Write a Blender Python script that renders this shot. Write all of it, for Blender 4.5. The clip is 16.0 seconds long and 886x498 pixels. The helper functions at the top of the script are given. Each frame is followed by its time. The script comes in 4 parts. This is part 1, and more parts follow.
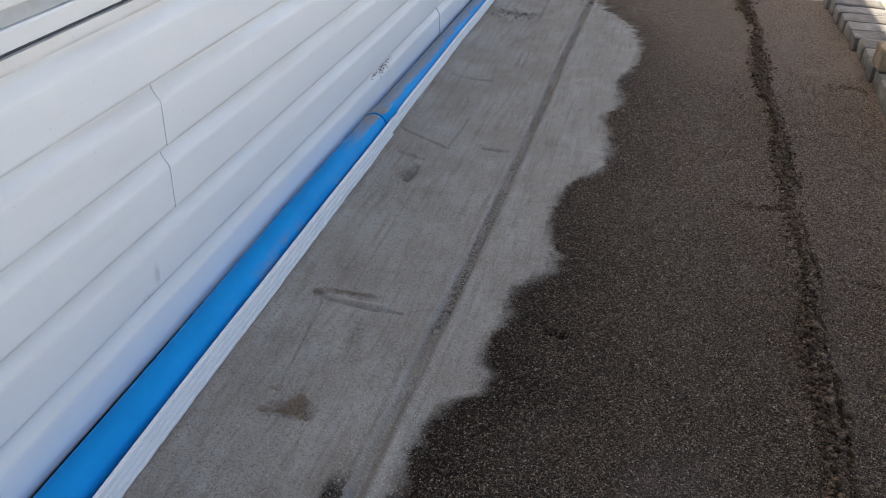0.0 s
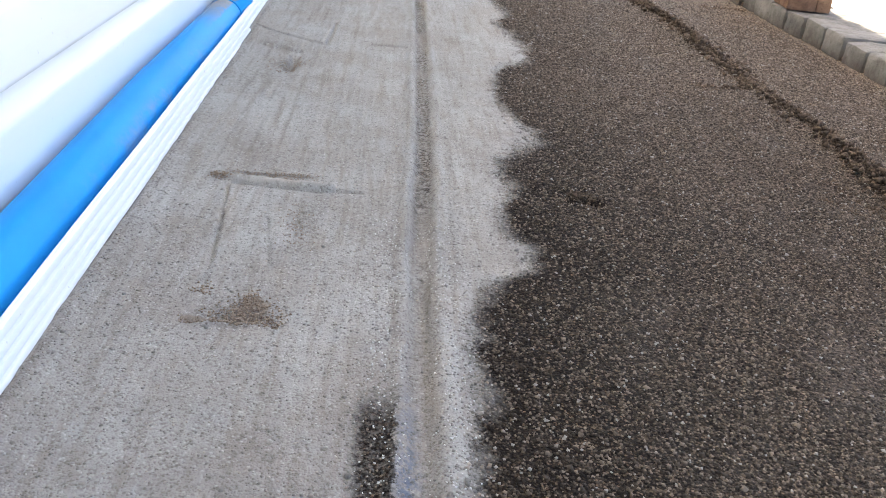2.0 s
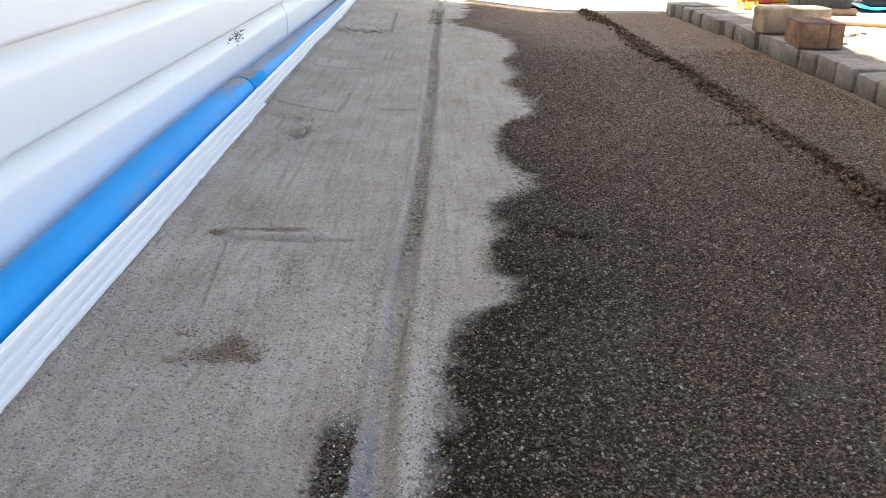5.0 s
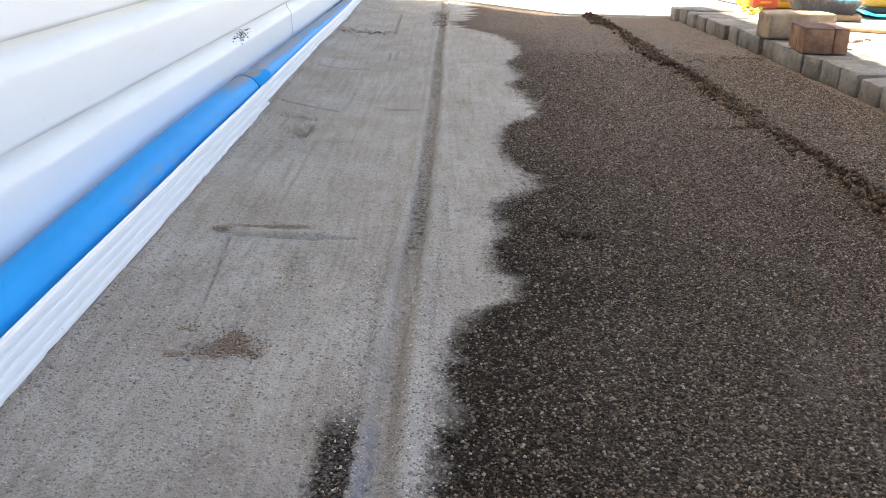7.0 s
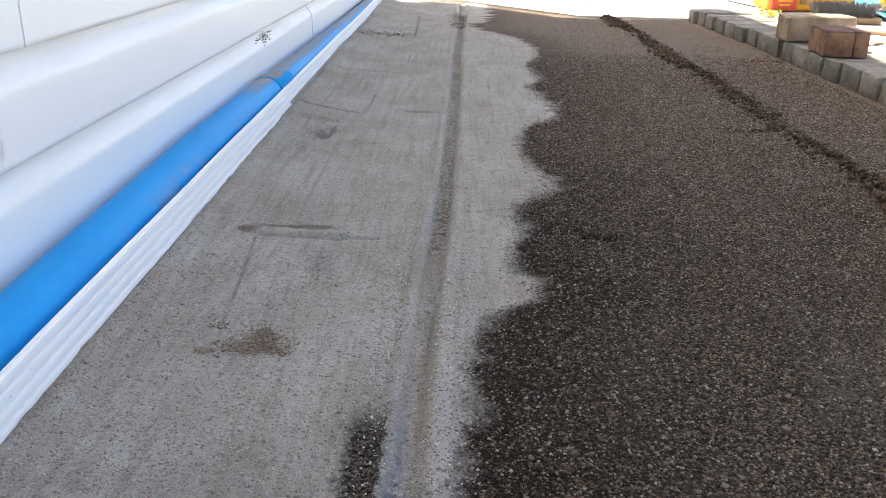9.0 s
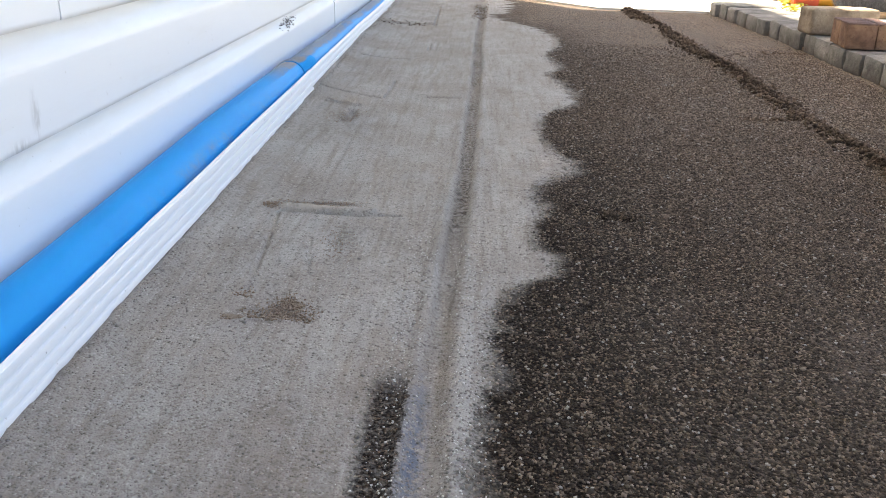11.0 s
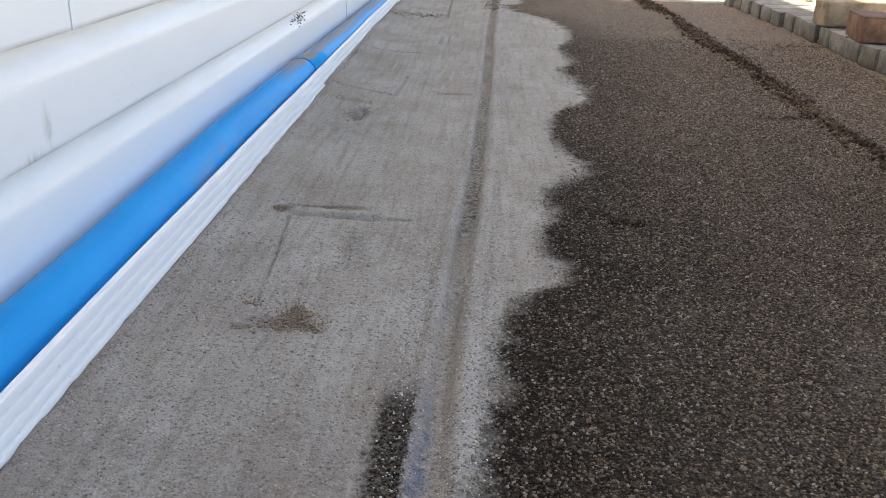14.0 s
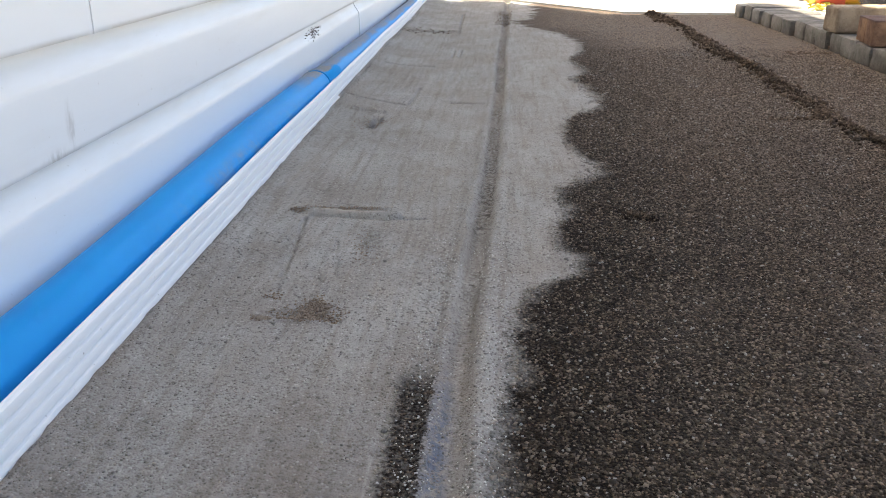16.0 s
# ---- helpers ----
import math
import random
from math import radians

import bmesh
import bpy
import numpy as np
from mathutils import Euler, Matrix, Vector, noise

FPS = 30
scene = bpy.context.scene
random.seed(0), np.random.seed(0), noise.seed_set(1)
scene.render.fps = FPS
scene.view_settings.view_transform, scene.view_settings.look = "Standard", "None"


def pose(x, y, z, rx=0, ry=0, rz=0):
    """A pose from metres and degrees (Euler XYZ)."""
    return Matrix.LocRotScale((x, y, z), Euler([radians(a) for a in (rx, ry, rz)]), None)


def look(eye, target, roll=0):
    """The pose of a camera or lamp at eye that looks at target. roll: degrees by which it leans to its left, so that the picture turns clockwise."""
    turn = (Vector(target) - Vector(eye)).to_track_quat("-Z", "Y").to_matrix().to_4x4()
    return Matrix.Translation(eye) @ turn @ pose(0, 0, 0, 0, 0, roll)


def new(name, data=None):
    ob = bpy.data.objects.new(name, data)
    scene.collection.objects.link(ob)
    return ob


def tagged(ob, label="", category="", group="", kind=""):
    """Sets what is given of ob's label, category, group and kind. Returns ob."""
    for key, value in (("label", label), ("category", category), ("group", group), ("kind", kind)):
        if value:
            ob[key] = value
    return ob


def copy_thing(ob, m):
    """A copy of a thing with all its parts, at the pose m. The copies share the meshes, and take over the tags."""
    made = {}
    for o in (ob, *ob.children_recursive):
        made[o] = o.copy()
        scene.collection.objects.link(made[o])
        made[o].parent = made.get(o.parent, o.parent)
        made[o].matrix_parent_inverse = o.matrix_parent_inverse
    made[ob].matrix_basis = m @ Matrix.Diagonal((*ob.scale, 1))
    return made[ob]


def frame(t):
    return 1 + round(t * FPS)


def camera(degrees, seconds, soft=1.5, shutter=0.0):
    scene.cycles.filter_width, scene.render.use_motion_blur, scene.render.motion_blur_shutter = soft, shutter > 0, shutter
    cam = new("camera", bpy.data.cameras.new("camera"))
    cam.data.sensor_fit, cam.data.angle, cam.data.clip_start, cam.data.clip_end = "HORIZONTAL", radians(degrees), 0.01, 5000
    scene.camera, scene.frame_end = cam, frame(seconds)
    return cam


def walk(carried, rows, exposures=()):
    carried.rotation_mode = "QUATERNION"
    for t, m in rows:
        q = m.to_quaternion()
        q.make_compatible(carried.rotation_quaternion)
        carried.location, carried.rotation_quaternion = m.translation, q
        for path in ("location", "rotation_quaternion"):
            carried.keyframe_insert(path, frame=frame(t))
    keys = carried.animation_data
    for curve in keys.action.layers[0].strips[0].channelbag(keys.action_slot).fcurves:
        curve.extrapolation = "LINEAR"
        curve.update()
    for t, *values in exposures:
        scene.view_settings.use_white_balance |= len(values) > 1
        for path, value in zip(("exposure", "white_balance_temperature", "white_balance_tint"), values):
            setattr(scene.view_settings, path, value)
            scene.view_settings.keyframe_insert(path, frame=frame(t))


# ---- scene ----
cam = camera(53.9, 16.0, soft=0.85)
PATH = [
    (0, (0.315, -1.167, 1.005), (-0.08, 0.502, -0.024), 2.3),
    (0.5, (0.153, -1.047, 0.89), (-0.061, 0.609, -0.211), 3.9),
    (1, (0.022, -0.91, 0.747), (0.066, 0.722, -0.409), 7.3),
    (1.5, (-0.038, -0.864, 0.565), (0.123, 0.857, -0.441), 8.3),
    (2, (-0.06, -0.856, 0.439), (0.09, 0.936, -0.434), 5.9),
    (2.5, (-0.043, -0.891, 0.437), (0.001, 0.921, -0.408), 3.6),
    (3, (-0.009, -0.889, 0.424), (0.002, 0.938, -0.389), 1.7),
    (3.5, (0.024, -0.882, 0.429), (0.029, 0.974, -0.316), 0.6),
    (4, (0.031, -0.894, 0.424), (0.04, 0.968, -0.306), 0.4),
    (6.5, (0.037, -0.907, 0.41), (0.037, 0.962, -0.302), 0.9),
    (7, (0.032, -0.906, 0.409), (0.034, 0.962, -0.307), 1.1),
    (7.5, (0.027, -0.912, 0.41), (0.019, 0.957, -0.302), 1.1),
    (8, (0.025, -0.918, 0.412), (0.01, 0.952, -0.297), 1.0),
    (8.5, (0.023, -0.922, 0.412), (0.002, 0.948, -0.298), 1.1),
    (9, (0.02, -0.918, 0.412), (-0.01, 0.95, -0.301), 1.1),
    (11.5, (0.015, -0.947, 0.394), (-0.057, 0.913, -0.339), 1.6),
    (12, (0.016, -0.947, 0.396), (-0.059, 0.906, -0.353), 1.6),
    (12.5, (0.014, -0.946, 0.396), (-0.062, 0.906, -0.356), 1.8),
    (13, (0.013, -0.937, 0.408), (-0.072, 0.909, -0.358), 1.6),
    (13.5, (0.018, -0.939, 0.419), (-0.075, 0.908, -0.343), 1.5),
    (14, (0.019, -0.938, 0.423), (-0.075, 0.911, -0.334), 1.4),
    (14.5, (0.02, -0.939, 0.424), (-0.082, 0.911, -0.329), 1.3),
    (15, (0.02, -0.941, 0.42), (-0.092, 0.912, -0.326), 1.0),
    (15.5, (0.019, -0.952, 0.409), (-0.107, 0.904, -0.324), 0.4),
    (16, (0.021, -0.962, 0.394), (-0.111, 0.904, -0.313), -0.0),
]
EXPOSURES = [(t, stops, kelvin, 8) for t, stops, kelvin in ((0, 1.52, 7050), (0.6, 1.52, 7050), (1.0, 2.58, 7650), (1.5, 2.9, 7500), (1.8, 2.9, 7500), (2.6, 2.6, 7550), (3.4, 2.5, 7600), (4.0, 2.34, 7600), (6.4, 2.42, 7650), (7.2, 2.42, 7600), (8.0, 2.34, 7550), (9.0, 2.28, 7500), (12.6, 2.52, 7800), (13.8, 2.24, 7700), (16, 2.17, 7650))]
walk(cam, [(t, look(eye, target, roll)) for t, eye, target, roll in PATH], EXPOSURES)


# ---- world, sun and sky ----
# The sun stands high, ahead and beyond the house, so the house shades the bed.
SUN_FROM = Vector((-0.63, 0.77, 0.0)).normalized()
SUN_UP = radians(60)
world = bpy.data.worlds.new("world")
scene.world = world
world.use_nodes = True
wn = world.node_tree
sky = wn.nodes.new("ShaderNodeTexSky")
sky.sky_type = "NISHITA"
sky.sun_disc = False
sky.sun_elevation = SUN_UP
sky.sun_rotation = math.atan2(SUN_FROM.x, SUN_FROM.y)
sky.air_density = 0.75
sky.dust_density = 3.0
wn.links.new(sky.outputs[0], wn.nodes["Background"].inputs[0])
wn.nodes["Background"].inputs[1].default_value = 0.12
sun = new("sun", bpy.data.lights.new("sun", "SUN"))
sun.data.energy = 4.2
sun.data.angle = radians(0.5)
sun.data.color = (1.0, 0.95, 0.87)
sun_dir = Vector((SUN_FROM.x * math.cos(SUN_UP), SUN_FROM.y * math.cos(SUN_UP), math.sin(SUN_UP)))
sun.matrix_world = look(sun_dir * 20, (0, 0, 0))


# ---- materials ----
class Nodes:
    """A small helper to write node trees in lines."""

    def __init__(self, name):
        self.mat = bpy.data.materials.new(name)
        self.mat.use_nodes = True
        self.tree = self.mat.node_tree
        self.bsdf = self.tree.nodes["Principled BSDF"]
        self.pos = self.add("ShaderNodeNewGeometry").outputs["Position"]

    def add(self, kind):
        return self.tree.nodes.new(kind)

    def put(self, value, socket):
        if isinstance(value, bpy.types.NodeSocket):
            self.tree.links.new(value, socket)
        elif isinstance(value, (tuple, list)) and len(value) == 3 and socket.type == "RGBA":
            socket.default_value = (*value, 1)
        else:
            socket.default_value = value

    def math(self, op, a, b=0.0, c=0.0, clamp=False):
        node = self.add("ShaderNodeMath")
        node.operation, node.use_clamp = op, clamp
        for value, socket in zip((a, b, c), node.inputs):
            self.put(value, socket)
        return node.outputs[0]

    def noise(self, scale, detail=3.0, rough=0.55, vector=None, stretch=None):
        node = self.add("ShaderNodeTexNoise")
        source = vector or self.pos
        if stretch:
            vm = self.add("ShaderNodeVectorMath")
            vm.operation = "MULTIPLY"
            self.put(source, vm.inputs[0])
            vm.inputs[1].default_value = stretch
            source = vm.outputs[0]
        self.put(source, node.inputs["Vector"])
        node.inputs["Scale"].default_value = scale
        node.inputs["Detail"].default_value = detail
        node.inputs["Roughness"].default_value = rough
        return node.outputs["Fac"]

    def cells(self, scale, randomness=1.0):
        node = self.add("ShaderNodeTexVoronoi")
        self.put(self.pos, node.inputs["Vector"])
        node.inputs["Scale"].default_value = scale
        node.inputs["Randomness"].default_value = randomness
        return node.outputs["Distance"], node.outputs["Color"]

    def step(self, value, low, high):
        node = self.add("ShaderNodeMapRange")
        node.interpolation_type = "SMOOTHSTEP"
        self.put(value, node.inputs["Value"])
        self.put(low, node.inputs["From Min"])
        self.put(high, node.inputs["From Max"])
        return node.outputs[0]

    def mix(self, fac, a, b, blend="MIX"):
        node = self.add("ShaderNodeMix")
        node.data_type, node.blend_type = "RGBA", blend
        self.put(fac, node.inputs["Factor"])
        self.put(a, node.inputs[6])
        self.put(b, node.inputs[7])
        return node.outputs[2]

    def split(self, vector):
        node = self.add("ShaderNodeSeparateXYZ")
        self.put(vector, node.inputs[0])
        return node.outputs

    def bump(self, height, strength, distance, normal=None):
        node = self.add("ShaderNodeBump")
        self.put(height, node.inputs["Height"])
        node.inputs["Strength"].default_value = strength
        node.inputs["Distance"].default_value = distance
        if normal:
            self.put(normal, node.inputs["Normal"])
        return node.outputs[0]

    def near(self, place, radius, squash=(1, 1, 1)):
        """1 at a place, falling to 0 at the radius."""
        vm = self.add("ShaderNodeVectorMath")
        vm.operation = "SUBTRACT"
        self.put(self.pos, vm.inputs[0])
        vm.inputs[1].default_value = place
        sc = self.add("ShaderNodeVectorMath")
        sc.operation = "MULTIPLY"
        self.put(vm.outputs[0], sc.inputs[0])
        sc.inputs[1].default_value = squash
        ln = self.add("ShaderNodeVectorMath")
        ln.operation = "LENGTH"
        self.put(sc.outputs[0], ln.inputs[0])
        return self.step(ln.outputs["Value"], radius, 0.0)

    def done(self, color, rough=0.6, normal=None, metal=0.0, specular=0.5):
        self.put(color, self.bsdf.inputs["Base Color"])
        self.put(rough, self.bsdf.inputs["Roughness"])
        self.bsdf.inputs["Metallic"].default_value = metal
        self.bsdf.inputs["Specular IOR Level"].default_value = specular
        if normal:
            self.put(normal, self.bsdf.inputs["Normal"])
        return self.mat


# The edge of the damp sand, and the screed groove: x for each y along the bed.
EDGE_Y = (-0.9, -0.36, -0.27, -0.1, -0.02, 0.012, 0.06, 0.09, 0.256, 0.33, 0.39, 0.485, 0.59, 0.754, 0.9, 1.02, 1.29, 1.366, 1.498, 1.69, 1.92, 2.26, 2.5, 2.652, 2.98, 3.43)
EDGE_X = (0.0, 0.018, 0.031, 0.038, 0.07, 0.113, 0.116, 0.087, 0.109, 0.1, 0.132, 0.176, 0.15, 0.139, 0.165, 0.234, 0.214, 0.195, 0.238, 0.21, 0.26, 0.234, 0.14, 0.055, 0.12, 0.14)
GROOVE_Y = (-2.0, -0.35, -0.05, 0.33, 0.74, 1.35, 1.83, 2.75, 5.0)
GROOVE_X = (-0.03, -0.018, -0.013, -0.002, 0.003, 0.009, 0.008, 0.02, 0.03)
RIDGE_Y = (-2.0, -0.3, 0.0, 0.33, 0.52, 0.78, 1.1, 1.38, 1.6, 1.9, 2.5, 3.07, 5.0)
RIDGE_X = (0.71, 0.712, 0.714, 0.713, 0.722, 0.721, 0.715, 0.722, 0.709, 0.7, 0.705, 0.668, 0.65)


def curve_node(n, value, ys, xs, lo, hi):
    """A float curve through the given places, over y from lo to hi; x within -0.5 to 0.5."""
    node = n.add("ShaderNodeFloatCurve")
    curve = node.mapping.curves[0]
    pts = [((y - lo) / (hi - lo), x + 0.5) for y, x in zip(ys, xs) if lo <= y <= hi]
    curve.points[0].location, curve.points[1].location = pts[0], pts[-1]
    for p in pts[1:-1]:
        curve.points.new(*p)
    node.mapping.update()
    n.put(n.math("DIVIDE", n.math("SUBTRACT", value, lo), hi - lo, clamp=True), node.inputs["Value"])
    return n.math("SUBTRACT", node.outputs[0], 0.5)


def sand_colour(n, grain_scale=520.0):
    """Dry sand, damp sand and all between, by dampness, with some shade painted in."""
    x, y, z = n.split(n.pos)
    wob = n.math("SUBTRACT", n.noise(26, 4, 0.7), 0.5)
    fine = n.math("SUBTRACT", n.noise(120, 3, 0.7), 0.5)
    edge = curve_node(n, y, EDGE_Y, EDGE_X, -0.9, 3.43)
    off = n.math("ADD", n.math("SUBTRACT", x, edge), n.math("ADD", n.math("MULTIPLY", wob, n.math("ADD", 0.032, n.math("MULTIPLY", n.step(y, 0.0, 0.3), 0.024))), n.math("MULTIPLY", fine, 0.024)))
    off = n.math("ADD", off, n.math("MULTIPLY", n.math("SUBTRACT", n.noise(330, 2, 0.6), 0.5), 0.024))
    crust = n.math("MULTIPLY", n.math("SUBTRACT", n.noise(1.0, 4, 0.6, stretch=(5, 22, 1)), 0.5), n.step(y, 1.9, 2.6))
    off = n.math("ADD", off, n.math("MULTIPLY", crust, 0.26))
    feather = n.step(n.noise(9, 3, 0.6), 0.35, 0.65)
    damp = n.step(off, n.math("SUBTRACT", -0.006, n.math("MULTIPLY", feather, 0.014)), n.math("ADD", 0.012, n.math("MULTIPLY", feather, 0.028)))
    groove = curve_node(n, y, GROOVE_Y[1:-1], GROOVE_X[1:-1], -0.35, 2.75)
    gap = n.math("ABSOLUTE", n.math("SUBTRACT", x, groove))
    in_groove = n.math("MULTIPLY", n.step(n.math("ADD", gap, n.math("MULTIPLY", fine, 0.008)), 0.016, 0.008), n.step(n.noise(5, 4, 0.65), 0.3, 0.55))
    gritty = n.math("ADD", 0.12, n.math("MULTIPLY", n.step(n.noise(170, 3, 0.65), 0.36, 0.66), 0.75))
    held = n.math("ADD", 0.3, n.math("MULTIPLY", n.step(y, 0.02, 0.25), 0.7))
    damp = n.math("MAXIMUM", damp, n.math("MULTIPLY", in_groove, n.math("MULTIPLY", gritty, held)))
    # Patches mixed towards the darker sand colours, mostly at marks, dents and cracks.
    for place, radius, squash, amount in (
        ((-0.19, -0.125, 0), 0.05, (0.95, 1.3, 1), 0.25),
        # Broad darkening of the near end: weaker light put into the colour.
        ((-0.15, -0.55, 0), 0.42, (1, 1, 1), 0.2),
        ((-0.16, -0.137, 0), 0.03, (1, 1.8, 1), 0.3),
        ((-0.2, 0.236, 0), 0.08, (0.9, 9.0, 1), 0.5),
        ((-0.272, 0.216, 0), 0.022, (1, 1, 1), 0.4),
        ((-0.25, 0.79, 0), 0.06, (1.3, 1, 1), 0.55),
        ((-0.15, 0.1, 0), 0.09, (3.2, 0.9, 1), 0.3),
        ((-0.3, 0.7, 0), 0.2, (1.6, 1, 1), 0.22),
        ((0.02, 2.72, 0), 0.12, (5, 1, 1), 1.0),
        ((0.0, 3.05, 0), 0.22, (4, 1, 1), 0.6),
        ((-0.06, 1.02, 0), 0.06, (1, 4, 1), 0.5),
        ((-0.27, 2.38, 0), 0.13, (1, 2.6, 1), 0.5),
    ):
        patch = n.math("MULTIPLY", n.near(place, radius, squash), amount)
        patch = n.math("MULTIPLY", patch, n.math("ADD", 0.25, n.math("MULTIPLY", n.step(n.noise(140, 3, 0.65), 0.35, 0.65), 1.2)), clamp=True)
        damp = n.math("MAXIMUM", damp, patch)
    rag = n.math("MULTIPLY", n.math("SUBTRACT", n.noise(170, 3, 0.7), 0.5), 0.02)
    px, py = n.math("ADD", x, rag), n.math("ADD", y, n.math("MULTIPLY", rag, 3.0))
    spill = n.math("MULTIPLY", n.step(px, -0.076, -0.06), n.step(px, -0.034, -0.0385))
    damp = n.math("MAXIMUM", damp, n.math("MULTIPLY", n.math("MULTIPLY", n.math("MULTIPLY", spill, n.step(py, -0.75, -0.62)), n.step(py, -0.225, -0.29)), n.math("ADD", 0.6, n.math("MULTIPLY", n.step(n.noise(210, 2, 0.7), 0.3, 0.6), 0.4))))
    dist, col = n.cells(grain_scale)
    grain = n.split(col)[0]
    coarse, coarse_col = n.cells(370)
    pick = n.split(coarse_col)[0]
    tone = n.noise(5, 4, 0.6)
    streak = n.noise(1.0, 4, 0.65, stretch=(60, 5, 1))
    dry = n.mix(n.step(tone, 0.32, 0.68), (0.275, 0.249, 0.223), (0.35, 0.334, 0.312))
    dry = n.mix(n.math("MULTIPLY", n.step(streak, 0.45, 0.7), 0.65), dry, (0.225, 0.195, 0.165))
    drag = n.noise(1.0, 5, 0.7, stretch=(150, 7, 1))
    dry = n.mix(n.math("MULTIPLY", n.step(drag, 0.52, 0.68), 0.4), dry, (0.4, 0.385, 0.36))
    stain = n.math("MULTIPLY", n.step(n.noise(1.0, 5, 0.65, stretch=(9, 5, 1)), 0.5, 0.66), n.step(n.noise(80, 4, 0.75), 0.3, 0.6))
    dry = n.mix(n.math("MULTIPLY", stain, 0.4), dry, (0.17, 0.138, 0.11))
    wet = n.mix(n.math("POWER", pick, 2.4), (0.022, 0.0132, 0.0085), n.mix(n.split(coarse_col)[1], (0.39, 0.25, 0.165), (0.355, 0.28, 0.21)))
    wet = n.mix(n.math("MULTIPLY", n.step(n.noise(7, 4, 0.6), 0.4, 0.65), 0.45), wet, (0.035, 0.024, 0.017))
    dry = n.mix(n.math("MULTIPLY", n.step(grain, 0.78, 1.0), 0.5), dry, (0.13, 0.11, 0.095))
    dry = n.mix(n.math("MULTIPLY", n.step(grain, 0.08, 0.0), 0.45), dry, (0.5, 0.48, 0.45))
    # Shade between the grains, coloured in at the cell borders.
    wet = n.mix(n.step(coarse, 0.38, 0.64), wet, (0.009, 0.006, 0.004))
    # Paler far and right: drier sand plus glancing light put into the colour.
    drier_glance = n.math("ADD", n.math("MULTIPLY", n.step(off, 0.01, 0.3), 0.36), n.math("MULTIPLY", n.step(n.math("ADD", y, n.math("MULTIPLY", tone, 0.8)), 0.4, 1.5), 0.5))
    clump = n.math("MULTIPLY", n.step(n.noise(130, 3, 0.6), 0.48, 0.64), 0.5)
    wet = n.mix(clump, wet, (0.024, 0.0155, 0.0105))
    wet = n.mix(n.math("MULTIPLY", drier_glance, n.math("ADD", 0.55, n.math("MULTIPLY", n.noise(45, 3, 0.7), 0.6))), wet, n.mix(n.math("POWER", pick, 1.6), (0.085, 0.062, 0.047), (0.4, 0.31, 0.238)))
    wet = n.mix(n.math("MULTIPLY", n.step(n.noise(85, 3, 0.75), 0.47, 0.36), 0.42), wet, (0.25, 0.18, 0.128))
    wet = n.mix(n.math("MULTIPLY", n.step(n.noise(105, 3, 0.75), 0.53, 0.62), 0.6), wet, (0.018, 0.0115, 0.008))
    pale = n.step(n.noise(1.0, 4, 0.6, stretch=(7, 3, 1)), 0.48, 0.68)
    wet = n.mix(n.math("MULTIPLY", n.math("MULTIPLY", pale, n.step(off, 0.1, 0.3)), 0.45), wet, (0.165, 0.135, 0.115))
    soak = n.math("MULTIPLY", n.step(off, 0.13, 0.02), n.math("ADD", 0.35, n.math("MULTIPLY", n.step(n.math("ADD", y, n.math("MULTIPLY", tone, 0.3)), 0.6, 0.15), 0.65)))
    # More painted shade in the gaps between grains, towards the near end.
    void_shade = n.math("MULTIPLY", n.step(n.noise(290, 2, 0.6), 0.46, 0.58), n.step(y, 1.2, 0.1))
    wet = n.mix(n.math("MULTIPLY", void_shade, 0.6), wet, (0.01, 0.007, 0.005))
    wet = n.mix(n.math("MULTIPLY", soak, 0.5), wet, (0.02, 0.012, 0.008))
    dry = n.mix(n.math("MULTIPLY", n.step(n.noise(150, 3, 0.8), 0.55, 0.66), 0.42), dry, (0.13, 0.11, 0.095))
    dry = n.mix(n.math("MULTIPLY", n.step(pick, 0.93, 0.97), 0.4), dry, (0.09, 0.075, 0.065))
    scoop = n.math("MAXIMUM", n.near((-0.19, -0.136, 0), 0.046, (1.0, 3.2, 1)), n.math("MAXIMUM", n.near((-0.178, -0.112, 0), 0.034, (1.3, 1.0, 1)), n.near((-0.222, -0.138, 0), 0.028, (1.0, 2.2, 1))))
    dry = n.mix(n.math("MULTIPLY", n.step(n.math("ADD", scoop, n.math("MULTIPLY", fine, 0.6)), 0.1, 0.45), 0.7), dry, (0.2, 0.15, 0.115))
    bar = n.math("MULTIPLY", n.near((-0.19, 0.208, 0), 0.09, (1, 10.0, 1)), 0.9)
    dry = n.mix(bar, dry, (0.42, 0.375, 0.325))
    # Blue-grey tint along the near end of the groove.
    bluish = n.math("MULTIPLY", n.near((-0.026, -0.38, 0), 0.2, (12.0, 1.0, 1)), n.step(n.noise(130, 3, 0.7), 0.36, 0.6))
    silt = n.math("MULTIPLY", n.near((-0.006, -0.2, 0), 0.3, (26.0, 1.0, 1)), 0.4)
    dry = n.mix(silt, dry, (0.2, 0.165, 0.13))
    dry = n.mix(n.math("MULTIPLY", bluish, 0.75), dry, (0.1, 0.135, 0.21))
    crest = n.math("MULTIPLY", n.near((0.012, -0.3, 0), 0.4, (28.0, 1.0, 1)), 0.5)
    dry = n.mix(crest, dry, (0.4, 0.385, 0.365))
    return n.mix(damp, dry, wet), damp, n.math("ADD", n.math("MULTIPLY", dist, n.math("SUBTRACT", 1.0, damp)), n.math("MULTIPLY", coarse, damp))


